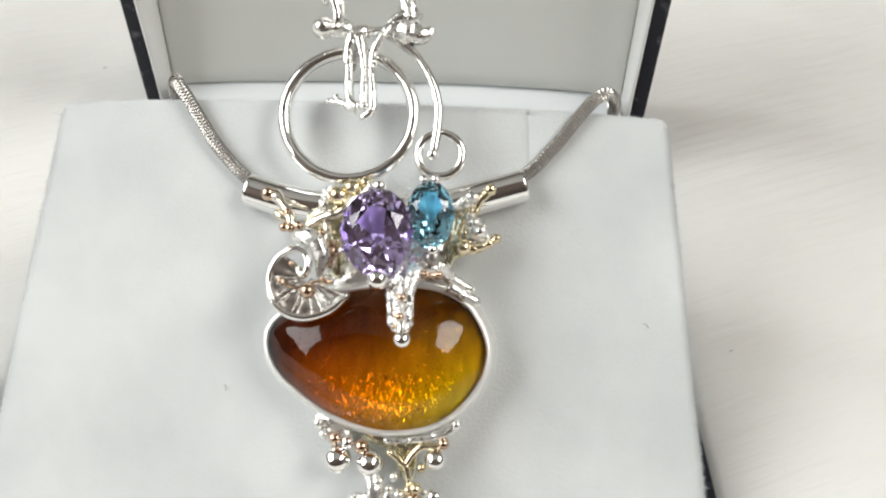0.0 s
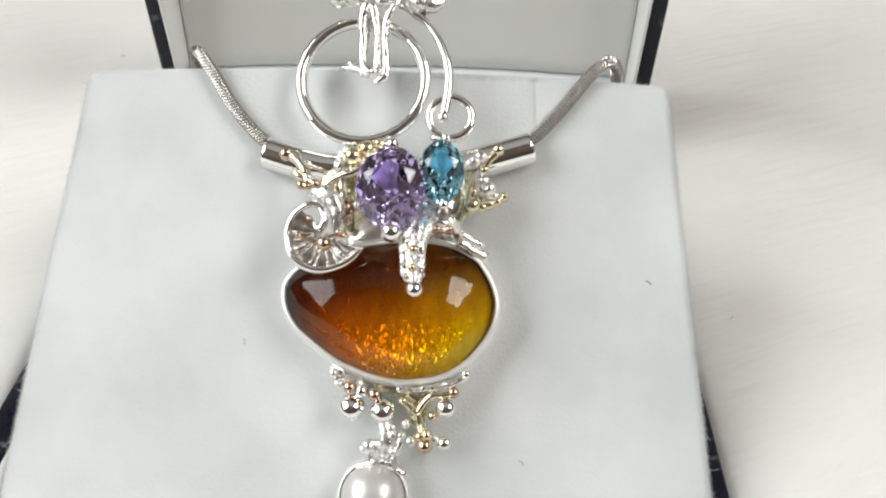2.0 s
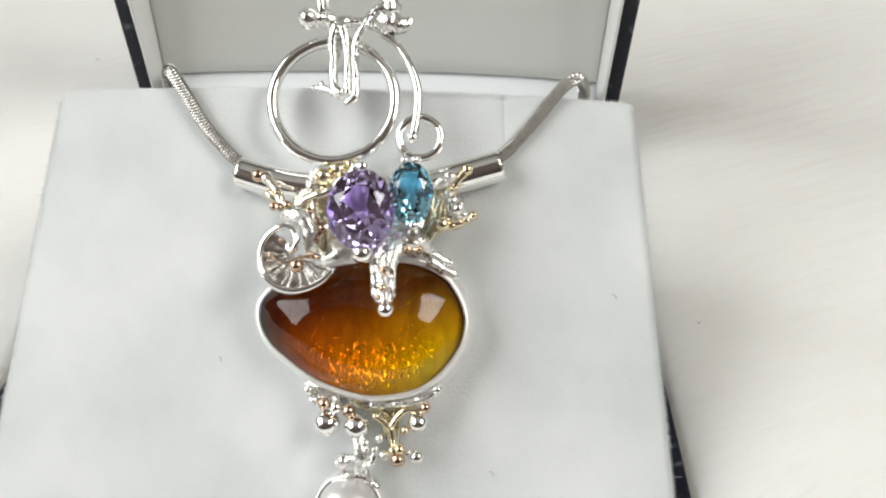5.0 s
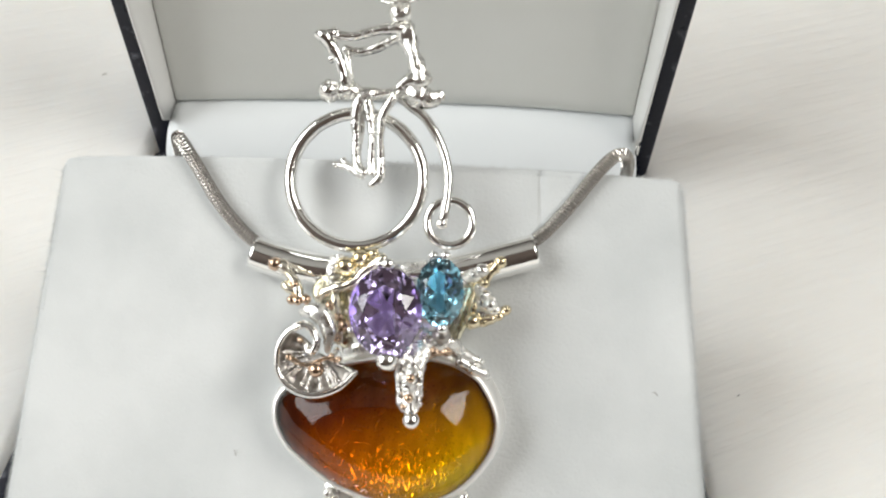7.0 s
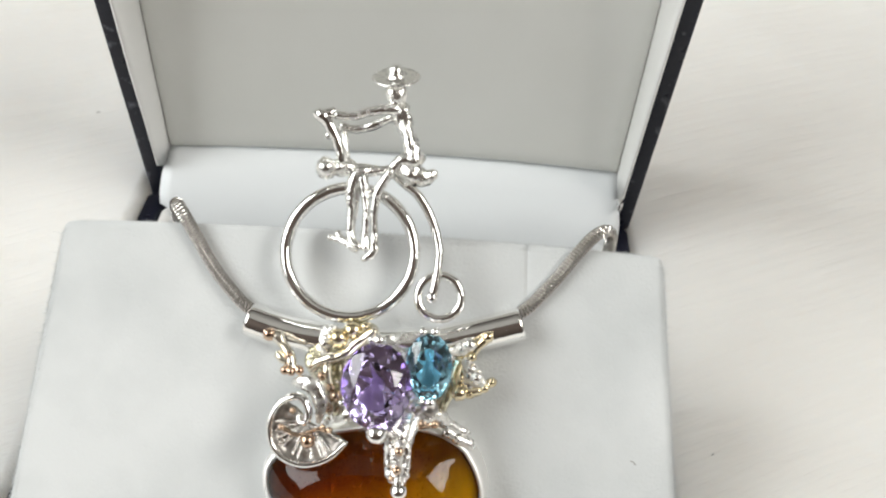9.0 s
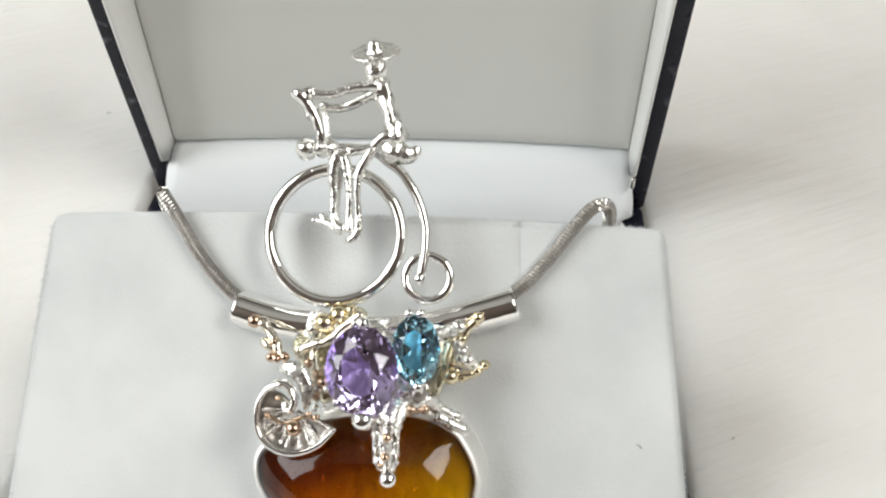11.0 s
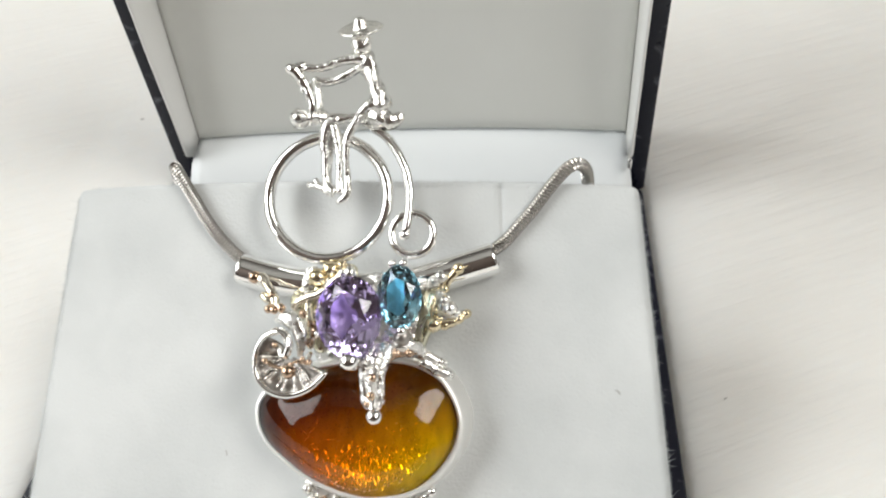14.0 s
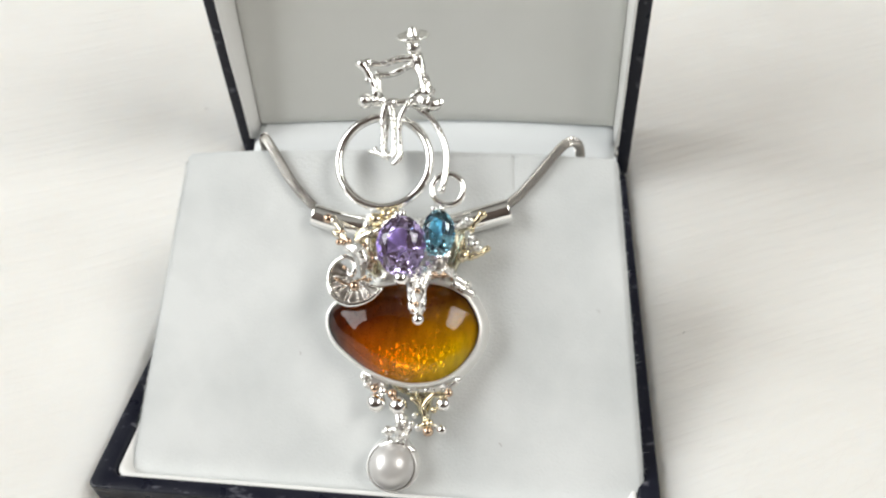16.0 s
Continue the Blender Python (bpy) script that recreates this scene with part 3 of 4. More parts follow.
p_rod("backbone", [(-5.3, 15.4, 1.0, 0.42), (-2.9, 15.8, 0.9, 0.42), (0.2, 15.2, 0.9, 0.42), (2.0, 13.9, 1.0, 0.46), (3.5, 12.7, 1.0, 0.5), (5.1, 9.9, 0.9, 0.5), (5.9, 6.6, 0.9, 0.5), (5.55, 2.9, 1.0, 0.52), (5.3, 2.0, 1.0, 0.56)], 0.38, lumps=0.05)
part("hub", bead((5.22, 1.55, 1.0), 0.66), SILVER, pendant)
p_rod("fork", [(-4.6, 16.2, 1.6, 0.5), (-3.2, 14.6, 1.2, 0.55), (-3.3, 12.4, 0.9, 0.42), (-3.8, 9.4, 0.4, 0.42), (-4.0, 7.5, 0.2, 0.45)], 0.45, CAST, lumps=0.3)
bm = rod([(-7.55, 20.75, 3.4, 0.58), (-6.9, 20.55, 3.4, 0.85), (-6.3, 19.9, 3.2, 0.75), (-5.55, 18.7, 3.0, 0.6), (-4.95, 16.8, 2.7, 0.56), (-4.75, 15.4, 2.2, 0.50)], 0.4, lumps=0.35)
ball(bm, (-5.9, 21.05, 3.3), 0.55, (1.1, 0.9, 1), lumps=0.35)
ball(bm, (-7.5, 20.75, 3.4), 0.48, lumps=0.35)
sweep(bm, [(-7.3, 20.7, 3.4, 0.48), (-6.5, 20.75, 3.4, 0.66), (-5.7, 21.0, 3.3, 0.54)], 0.45)
part("handlebar", bm, SILVER, pendant, "silver handlebar stem with knobbed grips")
p_rod("rear_handlebar", [(-6.75, 18.85, 0.9, 0.43), (-5.9, 19.2, 0.8, 0.36), (-5.05, 19.5, 0.7, 0.40), (-4.65, 17.5, 0.8, 0.36), (-4.6, 15.9, 1.0, 0.42)], 0.3, CAST, lumps=0.35)
bm = bead((-6.4, 15.0, 2.7), 1.22, lumps=0.06)
sweep(bm, [(-5.6, 15.1, 2.4, 0.90), (-4.6, 15.2, 1.9, 0.96), (-3.6, 15.2, 1.4, 0.72)], 0.7, lumps=0.25)
ball(bm, (-6.7, 16.0, 2.2), 0.45, lumps=0.35)
part("head_lamp", bm, LUMPY, pendant, "round cast silver lamp ball")
bm = rod([(1.3, 15.6, 1.6, 0.8), (2.4, 15.0, 1.8, 1.4), (3.5, 14.5, 1.8, 1.3), (4.5, 14.4, 1.8, 0.9), (5.35, 14.85, 1.9, 0.45)], 0.6, flat=0.8, lumps=0.35)
part("saddle", bm, LUMPY, pendant, "curved pointed silver saddle")
bm = rod([(-6.4, 8.0, 0.0, 0.42), (-5.9, 7.95, 0.1, 0.34), (-4.9, 7.7, 0.5, 0.42), (-4.1, 7.3, 0.8, 0.5), (-3.0, 6.6, 1.2, 0.5)], 0.4, lumps=0.3)
sweep(bm, [(-5.5, 8.6, 0.0, 0.32), (-5.2, 8.1, 0.2, 0.3), (-4.8, 7.7, 0.5, 0.34)], 0.3, lumps=0.3)
part("pedal_crank", bm, CAST, pendant, "knobbly cast silver crank and pedals")

# the rider: one plain cast figurine
bm = bmesh.new()
ball(bm, (0.95, 23.35, 2.7), 1.22, (1.0, 1.28, 0.95), sub=3, lumps=0.06)
hat = Matrix.Translation((0.9, 25.0, 2.75)) @ Matrix.Rotation(radians(-50), 4, "X") @ Matrix.Rotation(radians(-1), 4, "Y")
rings = []
for r, h in ((0.05, 1.5), (0.4, 1.45), (0.74, 1.15), (0.88, 0.6), (1.05, 0.25), (1.9, 0.14), (2.45, 0.26), (2.66, 0.12), (2.5, -0.06), (1.6, -0.16), (0.05, -0.2)):
    rings.append([hat @ Vector((r * math.cos(2 * math.pi * k / 28), r * math.sin(2 * math.pi * k / 28), h)) for k in range(28)])
lathe_rings(bm, rings)
sweep(bm, [(1.0, 22.6, 2.6, 0.61), (1.25, 22.0, 2.5, 0.85), (1.5, 21.2, 2.4, 1.12), (1.9, 19.9, 2.4, 0.88), (2.4, 18.6, 2.3, 0.81), (2.8, 17.3, 2.2, 1.0), (2.75, 16.2, 2.0, 1.4), (2.4, 15.4, 1.8, 0.98)], 0.7, seg=12, lumps=0.42)
sweep(bm, [(1.2, 21.5, 2.9, 0.75), (-0.2, 21.4, 3.1, 0.62), (-1.6, 21.2, 3.2, 0.55), (-3.6, 20.6, 3.3, 0.48), (-5.5, 20.7, 3.3, 0.52)], 0.4, lumps=0.14)
sweep(bm, [(1.0, 21.2, 1.6, 0.6), (0.1, 20.9, 1.3, 0.52), (-1.8, 20.1, 1.0, 0.5), (-3.7, 19.75, 0.8, 0.48), (-5.3, 20.1, 0.8, 0.5)], 0.32, lumps=0.16)
sweep(bm, [(2.3, 16.2, 2.3, 0.95), (1.35, 15.85, 2.5, 0.62), (0.1, 14.1, 2.7, 0.52), (-0.85, 12.5, 2.6, 0.5), (-1.2, 10.4, 2.3, 0.42), (-1.15, 8.3, 1.9, 0.4), (-1.15, 6.4, 1.7, 0.48), (-1.7, 5.6, 1.7, 0.5), (-2.45, 5.25, 1.7, 0.26)], 0.5, seg=12, lumps=0.12)
sweep(bm, [(1.2, 15.4, 1.5, 0.55), (-0.6, 15.0, 1.6, 0.5), (-2.2, 14.9, 1.8, 0.72), (-3.3, 14.3, 1.9, 0.78), (-3.85, 12.4, 1.8, 0.58), (-3.8, 10.5, 1.5, 0.46), (-3.9, 8.4, 1.2, 0.44), (-3.6, 7.2, 1.2, 0.56), (-2.8, 6.5, 1.4, 0.5)], 0.5, seg=12, lumps=0.12)
sweep(bm, [(-2.7, 14.2, 1.8, 0.7), (-2.35, 12.9, 1.9, 0.55), (-2.1, 10.5, 1.8, 0.4), (-2.2, 7.9, 1.5, 0.42), (-2.1, 6.4, 1.5, 0.55)], 0.4, lumps=0.2)
part("rider_figurine", bm, LUMPY, pendant, "small cast silver cycling figurine in a brimmed hat")
for ob in pendant.children:
    if ob.name.split(".")[0] in ("fork", "handlebar", "rear_handlebar", "head_lamp", "saddle", "rider_figurine"):
        ob.location.y = 0.00027


# ---- faceted stones ----
def oval_gem(c, a, b, crown, pavilion, n=16, table=0.58):
    """An oval brilliant: table, star and kite rows, girdle, pavilion rows, keel."""
    def ring(k, s, w, turn=0.0):
        out = []
        for i in range(k):
            t = 2 * math.pi * (i + turn) / k + math.pi / 2
            out.append((c[0] + a * s * math.cos(t), c[1] + b * s * math.sin(t), c[2] + w))
        return out
    bm = bmesh.new()
    h = n // 2
    rows = [ring(h, table, crown), ring(h, 0.82, crown * 0.62, 0.5), ring(n, 1.0, 0.12, 0.0), ring(n, 1.0, -0.12, 0.0), ring(h, 0.62, -pavilion * 0.55, 0.5), ring(h, 0.2, -pavilion * 0.92, 0.0)]
    V = [[bm.verts.new(p) for p in r] for r in rows]
    bm.faces.new(V[0])
    for i in range(h):
        j = (i + 1) % h
        bm.faces.new((V[0][i], V[0][j], V[1][i]))
        g0, g1, g2 = V[2][2 * i], V[2][2 * i + 1], V[2][(2 * i + 2) % n]
        bm.faces.new((V[1][i], g1, g0)), bm.faces.new((V[1][i], g2, g1))
        bm.faces.new((V[0][i], V[1][i], g0, V[1][i - 1]))
        p0, p1, p2 = V[3][2 * i], V[3][2 * i + 1], V[3][(2 * i + 2) % n]
        bm.faces.new((V[4][i], p0, p1)), bm.faces.new((V[4][i], p1, p2))
        bm.faces.new((V[4][i - 1], V[5][i], V[4][i], p0))
        bm.faces.new((V[5][i], V[5][j], V[4][i]))
    for i in range(n):
        bm.faces.new((V[2][i], V[2][(i + 1) % n], V[3][(i + 1) % n], V[3][i]))
    tip = bm.verts.new((c[0], c[1], c[2] - pavilion))
    for i in range(h):
        bm.faces.new((V[5][i], V[5][(i + 1) % h], tip))
    return bm


def oval_cup(c, a, b, top, low, lean=0.72):
    """An open silver basket: outer wall, rounded lip, inner wall, closed below."""
    def ring(s, w):
        return [(c[0] + a * s * math.cos(2 * math.pi * k / 40), c[1] + b * s * math.sin(2 * math.pi * k / 40), w) for k in range(40)]
    return lathe_rings(bmesh.new(), [ring(lean, low), ring((1 + lean) / 2 + 0.05, (low + top) / 2), ring(1.01, top - 0.1), ring(1.0, top + 0.05), ring(0.96, top + 0.0), ring((1 + lean) / 2 - 0.02, (low + top) / 2),
                                     ring(lean * 0.85, low + 0.4)], (True, True))


AM = (-0.1, -7.5, 5.9)
part("amethyst", oval_gem(AM, 3.62, 4.42, 1.45, 3.2), AMETHYST, pendant, "faceted oval violet amethyst", smooth=False)
part("amethyst_setting", oval_cup(AM, 2.95, 3.65, 4.3, 0.2), SMOOTH, pendant, "silver basket setting")
for c, r in (((0.05, -12.25, 6.3), 1.12), ((0.1, -2.9, 5.9), 0.7), ((-3.6, -9.3, 5.7), 0.36), ((-0.75, -2.85, 5.8), 0.42)):
    part("prong", bead(c, r, lumps=0.06), SILVER, pendant, "rounded silver prong")
TZ = (5.15, -5.6, 4.5)
part("blue_topaz", oval_gem(TZ, 2.44, 3.5, 1.1, 2.0), TOPAZ, pendant, "faceted oval sky-blue topaz", smooth=False)
part("topaz_setting", oval_cup(TZ, 1.95, 2.85, 3.4, -0.6), SMOOTH, pendant, "silver basket setting")
for c, r in (((4.5, -2.0, 4.7), 0.5), ((5.7, -2.0, 4.7), 0.52), ((5.35, -9.2, 4.9), 0.62), ((7.5, -4.6, 4.4), 0.32)):
    part("prong", bead(c, r, lumps=0.06), SILVER, pendant, "rounded silver prong")

# ---- amber cabochon in its bezel ----
OUTLINE = [(-12.05, -17.8), (-11.7, -16.6), (-10.5, -15.4), (-8.2, -14.3), (-5.0, -13.3), (0.4, -12.6), (5.2, -13.0), (8.4, -14.5), (9.5, -15.8), (10.3, -17.4), (10.7, -19.1), (10.5, -20.7), (10.0, -22.1),
           (8.75, -23.9), (6.95, -25.65), (4.8, -26.75), (2.4, -27.2), (0.05, -27.25), (-2.1, -26.8), (-4.2, -26.05), (-6.6, -24.85), (-9.1, -22.95), (-10.75, -21.4), (-11.8, -19.6)]
rim = glide([(x, y, 0) for x, y in OUTLINE], 0.45, closed=True)
AC = np.array([-0.5, -19.6, 0])


def outline_ring(scale, out, w):
    """The stone's outline, shrunk about its middle, then pushed outwards."""
    ring = []
    n = len(rim)
    for i in range(n):
        d = rim[(i + 1) % n] - rim[i - 1]
        nrm = np.array([d[1], -d[0], 0]) / np.linalg.norm(d)
        if nrm @ (rim[i] - AC) < 0:
            nrm = -nrm
        p = AC + (rim[i] - AC) * scale + nrm * out
        ring.append((p[0], p[1], w))
    return ring


def dome_ring(s, w):
    """A ring of the stone's dome, which is flatter towards the red end, with a steeper shoulder there."""
    ring = outline_ring(s, 0, w)
    if w < 1:
        return ring
    out = []
    for (x, y, low), edge in zip(ring, rim):
        way = math.atan2(edge[1] - AC[1], edge[0] - AC[0])
        out.append((x, y, low + 3.6 * (1 - s ** (3.4 - 1.0 * max(0.0, math.cos(way - 0.5))))))
    return out


DOME = [(0.7, 0.12), (0.98, 0.15), (1.0, 0.3)] + [(0.998, 0.95)] + [(s, 1.15) for s in (0.995, 0.985, 0.97, 0.95, 0.92, 0.88, 0.83, 0.76, 0.68, 0.59, 0.49, 0.38, 0.26, 0.14, 0.05)]
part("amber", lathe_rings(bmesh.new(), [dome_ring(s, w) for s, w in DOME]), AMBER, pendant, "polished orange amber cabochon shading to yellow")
part("bezel", lathe_rings(bmesh.new(), [outline_ring(1, 1.25, -3.4), outline_ring(1, 1.2, -2.9), outline_ring(1, 1.0, -1.2), outline_ring(1, 0.78, 0.1), outline_ring(1, 0.55, 0.75), outline_ring(1, 0.32, 1.0), outline_ring(0.998, 0.15, 1.02), outline_ring(0.99, 0.04, 0.95), outline_ring(0.99, 0.03, 0.6),
                                      outline_ring(1.0, 0.05, -0.4), outline_ring(1, 0.05, -2.5)], (False, False)), BEZEL, pendant, "smooth fine silver bezel round the amber")
part("back_plate", lathe_rings(bmesh.new(), [outline_ring(1, 0.7, -3.5), outline_ring(1, 0.72, -3.1), outline_ring(1, 0.0, -2.6)]), BEZEL, pendant, "silver plate behind the amber")

part("foil", lathe_rings(bmesh.new(), [outline_ring(0.92, 0, 0.2), outline_ring(0.95, 0, 0.26), outline_ring(0.955, 0, 0.34), outline_ring(0.5, 0, 0.42)]), FOIL, pendant, "pale foil beneath the amber")
rng = random.Random(3)
bm = bmesh.new()
for k in range(3000):
    x, y = rng.uniform(-9, 9), rng.uniform(-26.5, -15)
    if k % 4 == 0:
        x, y = rng.gauss(1.0, 2.8), rng.uniform(-26.3, -21.5)
    if (x + 0.5) ** 2 / 90 + (y + 19.8) ** 2 / 46 > 0.84:
        continue
    low = y < -21.5 and abs(x) < 7.5
    if not low and rng.random() < 0.35:
        continue
    way = math.atan2(y - AC[1], x - AC[0])
    edge_at = min(rim, key=lambda q: abs((math.atan2(q[1] - AC[1], q[0] - AC[0]) - way + math.pi) % (2 * math.pi) - math.pi))
    out = math.hypot(x - AC[0], y - AC[1]) / math.hypot(edge_at[0] - AC[0], edge_at[1] - AC[1])
    if out > 0.86:
        continue
    w = 0.55 + rng.uniform(0.0, 0.6) * 3.0 * (1 - (out / 0.93) ** 2.6)
    r = rng.uniform(0.02, 0.07)
    long = rng.uniform(1.2, 7.0) if k % 4 == 0 else rng.uniform(0.7, 1.6)
    turn, tip, lean = rng.uniform(-0.5, 0.5), rng.choice((-1, 1)) * rng.uniform(0.15, 0.7), rng.uniform(-0.4, 0.3) / long
    t = [(math.cos(2 * math.pi * q / 5), math.sin(2 * math.pi * q / 5) * long) for q in range(5)]
    bm.faces.new([bm.verts.new((x + r * (p * math.cos(turn) - q * math.sin(turn)), y + r * (p * math.sin(turn) + q * math.cos(turn)), w + r * p * tip + r * q * lean)) for p, q in t])
ob = part("spangles", bm, FLAKE, pendant, "glittering gold inclusions inside the amber", smooth=False)
tagged(ob, kind="stuff")

# ---- spiral shell on the amber's shoulder ----
SPIRAL = [(-8.2, -10.7, 4.5, 0.22), (-8.15, -11.4, 4.6, 0.26), (-7.5, -11.6, 4.7, 0.3), (-7.1, -10.6, 4.7, 0.32), (-7.5, -9.4, 4.6, 0.34), (-8.4, -8.85, 4.5, 0.35), (-10.0, -9.4, 4.3, 0.36), (-11.1, -10.9, 4.1, 0.36), (-11.3, -12.7, 4.0, 0.36),
          (-10.75, -14.4, 4.0, 0.36), (-9.2, -15.6, 4.1, 0.36), (-7.2, -15.95, 4.2, 0.36), (-4.9, -15.2, 4.2, 0.34), (-3.2, -13.6, 4.0, 0.26)]
p_rod("spiral_wire", SPIRAL, 0.36, SILVER, "bright silver spiral wire", flat=1.5)
bm = bmesh.new()
FC = Vector((-7.7, -11.8, 2.8))
edge = [Vector(q[:3]) for q in glide(SPIRAL[6:], 0.35)]
ringed = []
for s, dip in ((0.06, -0.2), (0.3, -0.5), (0.6, -0.45), (0.85, 0.1), (1.0, 0.9)):
    row = []
    for i, e in enumerate(edge):
        rib = 0.14 * math.sin(i * 1.7) * (1 if 0.1 < s < 1 else 0)
        row.append(bm.verts.new((FC.x + (e.x - FC.x) * s, FC.y + (e.y - FC.y) * s, FC.z + dip + rib)))
    ringed.append(row)
for a, b in zip(ringed, ringed[1:]):
    for k in range(len(a) - 1):
        bm.faces.new((a[k], a[k + 1], b[k + 1], b[k]))
dish = part("shell_dish", bm, DARK_SILVER, pendant, "ribbed silver shell dish inside the spiral")
m = dish.modifiers.new("thick", "SOLIDIFY")
m.thickness = 0.0004
for k in range(15):
    a = radians(176 + 11.0 * k + 5 * math.sin(k * 2.3))
    p = FC + Vector((1.0 * math.cos(a), 1.0 * math.sin(a), -0.15))
    e = min(edge, key=lambda q: abs((math.atan2(q.y - FC.y, q.x - FC.x) - a + math.pi) % (2 * math.pi) - math.pi))
    q = FC + (e - FC) * 0.92
    part("shell_rib", rod([(p.x, p.y, 2.75, 0.1), ((p.x + q.x) / 2, (p.y + q.y) / 2, 2.8, 0.15), (q.x, q.y, 3.6, 0.18)], 0.2, seg=8, lumps=0.4), GRAINY, pendant)
bm = rod([(-9.9, -12.2, 4.2, 0.3), (-9.2, -12.6, 4.3, 0.22), (-8.3, -12.9, 4.4, 0.2), (-7.2, -12.6, 4.4, 0.22), (-6.2, -12.2, 4.4, 0.2), (-5.2, -12.4, 4.3, 0.26)], 0.22, lumps=0.2)
for c in ((-10.0, -12.1, 4.3), (-8.9, -10.4, 4.3), (-5.0, -12.3, 4.4), (-5.7, -12.0, 4.5)):
    ball(bm, c, 0.36, lumps=0.2)
part("gold_vine", bm, ROSE, pendant, "rose gold vine across the shell")
part("granule", bead((-7.05, -13.25, 5.2), 0.82, lumps=0.08), ROSE, pendant, "rose gold granule")
bm = rod([(-9.2, -7.7, 3.2, 0.3), (-8.3, -7.5, 3.6, 0.75), (-7.1, -7.8, 3.8, 0.98), (-6.3, -8.9, 3.8, 0.9), (-6.1, -10.4, 3.7, 0.62), (-6.3, -11.7, 3.6, 0.3)], 0.5, flat=0.6, lumps=0.25)
part("silver_leaf", bm, CAST, pendant, "folded silver leaf above the spiral")

# ---- gilded plates and granules ----
def plate(points, low, high, material, name="gilded_plate", label="soft-edged gilded plate"):
    ring = glide([(x, y, 0) for x, y in points], 0.5, closed=True)
    c = sum(ring) / len(ring)
    rows = [[(*(c + (p - c) * s)[:2], w + 0.25 * noise.noise(Vector((p[0], p[1], w)))) for p in ring] for s, w in ((0.9, low), (1.0, low + 0.3), (1.0, high - 0.35), (0.93, high), (0.5, high + 0.2), (0.1, high + 0.25))]
    return part(name, lathe_rings(bmesh.new(), rows), material, pendant, label)


plate([(-8.6, -4.9), (-7.2, -3.7), (-5.6, -2.6), (-3.0, -1.2), (-0.6, -2.0), (-2.4, -5.0), (-4.6, -8.0), (-4.8, -11.5), (-6.4, -10.4), (-7.8, -7.4), (-8.6, -6.2)], -0.8, 0.2, GILT)
plate([(7.0, -3.6), (9.0, -3.5), (9.0, -5.6), (9.0, -8.4), (7.6, -9.6), (6.6, -11.6), (5.6, -11.2), (6.6, -7.0)], -1.6, -0.2, GILT)
plate([(-4.5, -4.0), (4.0, -2.2), (6.8, -3.2), (6.6, -9.5), (6.6, -12.8), (1.0, -14.0), (-5.0, -13.4), (-6.0, -9.0)], -2.4, -0.4, CAST, "cluster_plate", "uneven cast silver plate holding the stones")


def spray(name, beads, stems, material, label, stem=None):
    """Granules on melted stems, each stem and granule a part."""
    for q in stems:
        part(name, rod([(*p[:3], p[3] * 1.3) for p in q], 0.25, lumps=0.3), stem or material, pendant, label)
    for x, y, w, r in beads:
        part("granule", bead((x, y, w), r * 1.35, lumps=0.18), material, pendant, "rose gold granule" if material == ROSE else "pale gold granule" if material == GOLD else "silver granule")


spray("gold_spray", [(-12.1, -2.7, 2.0, 0.58), (-9.85, -4.85, 2.6, 0.36), (-10.15, -6.4, 2.8, 0.38), (-9.5, -6.55, 2.9, 0.36), (-8.6, -6.35, 3.1, 0.4)],
      [[(-12.0, -2.75, 1.9, 0.45), (-11.2, -2.9, 1.9, 0.5), (-10.5, -3.9, 2.1, 0.42), (-9.8, -5.0, 2.3, 0.48), (-9.4, -6.2, 2.5, 0.42)], [(-11.1, -4.7, 2.2, 0.42), (-10.5, -5.3, 2.4, 0.4), (-9.8, -5.6, 2.5, 0.3), (-8.7, -6.3, 2.9, 0.28)]], ROSE, "pale gold twig with rose gold granules", PALE)
spray("gold_branch", [(-4.7, -3.0, 1.7, 0.85), (-3.2, -2.1, 1.7, 0.72), (-1.8, -1.7, 2.2, 0.45)],
      [[(-7.7, -6.4, 1.6, 0.32), (-6.3, -5.3, 2.0, 0.42), (-4.0, -4.7, 2.2, 0.45), (-2.5, -3.4, 2.2, 0.45), (-0.6, -2.0, 2.6, 0.36)]], GOLD, "curling pale gold branch with granules", PALE)
spray("gold_twig", [(-6.3, -7.0, 2.3, 0.4), (-5.3, -8.2, 2.6, 0.36), (-4.7, -9.0, 2.8, 0.5), (-5.4, -10.2, 3.2, 0.4)],
      [[(-5.9, -5.8, 1.8, 0.35), (-5.6, -8.0, 2.2, 0.4), (-5.3, -10.8, 2.8, 0.35)]], ROSE, "rose gold granules beside the amethyst", PALE)
spray("collar_stem", [(-6.1, -2.6, 0.2, 0.55), (-6.3, -3.7, 0.3, 0.6), (-5.6, -2.2, 0.6, 0.5), (-3.9, -3.4, 1.3, 0.55)], [[(-6.4, -1.9, -0.2, 0.4), (-6.5, -3.6, 0.0, 0.42), (-6.3, -5.0, 0.0, 0.4)]], CAST, "cast silver granules on the tube")
spray("gold_star", [(11.9, -7.5, 0.4, 0.42), (11.1, -8.1, 0.8, 0.4), (10.4, -8.4, 0.8, 0.4), (9.5, -8.7, 0.9, 0.42), (8.4, -8.6, 1.4, 0.66), (8.6, -7.0, 1.2, 0.38)],
      [[(11.9, -7.5, 0.4, 0.3), (10.6, -8.3, 0.7, 0.42), (9.0, -8.6, 0.9, 0.5)], [(8.1, -9.3, 0.8, 0.36), (8.4, -7.2, 1.0, 0.42), (9.0, -5.2, 1.2, 0.28), (9.4, -4.4, 1.6, 0.26)]], GOLD, "pointed star of pale gold granules")
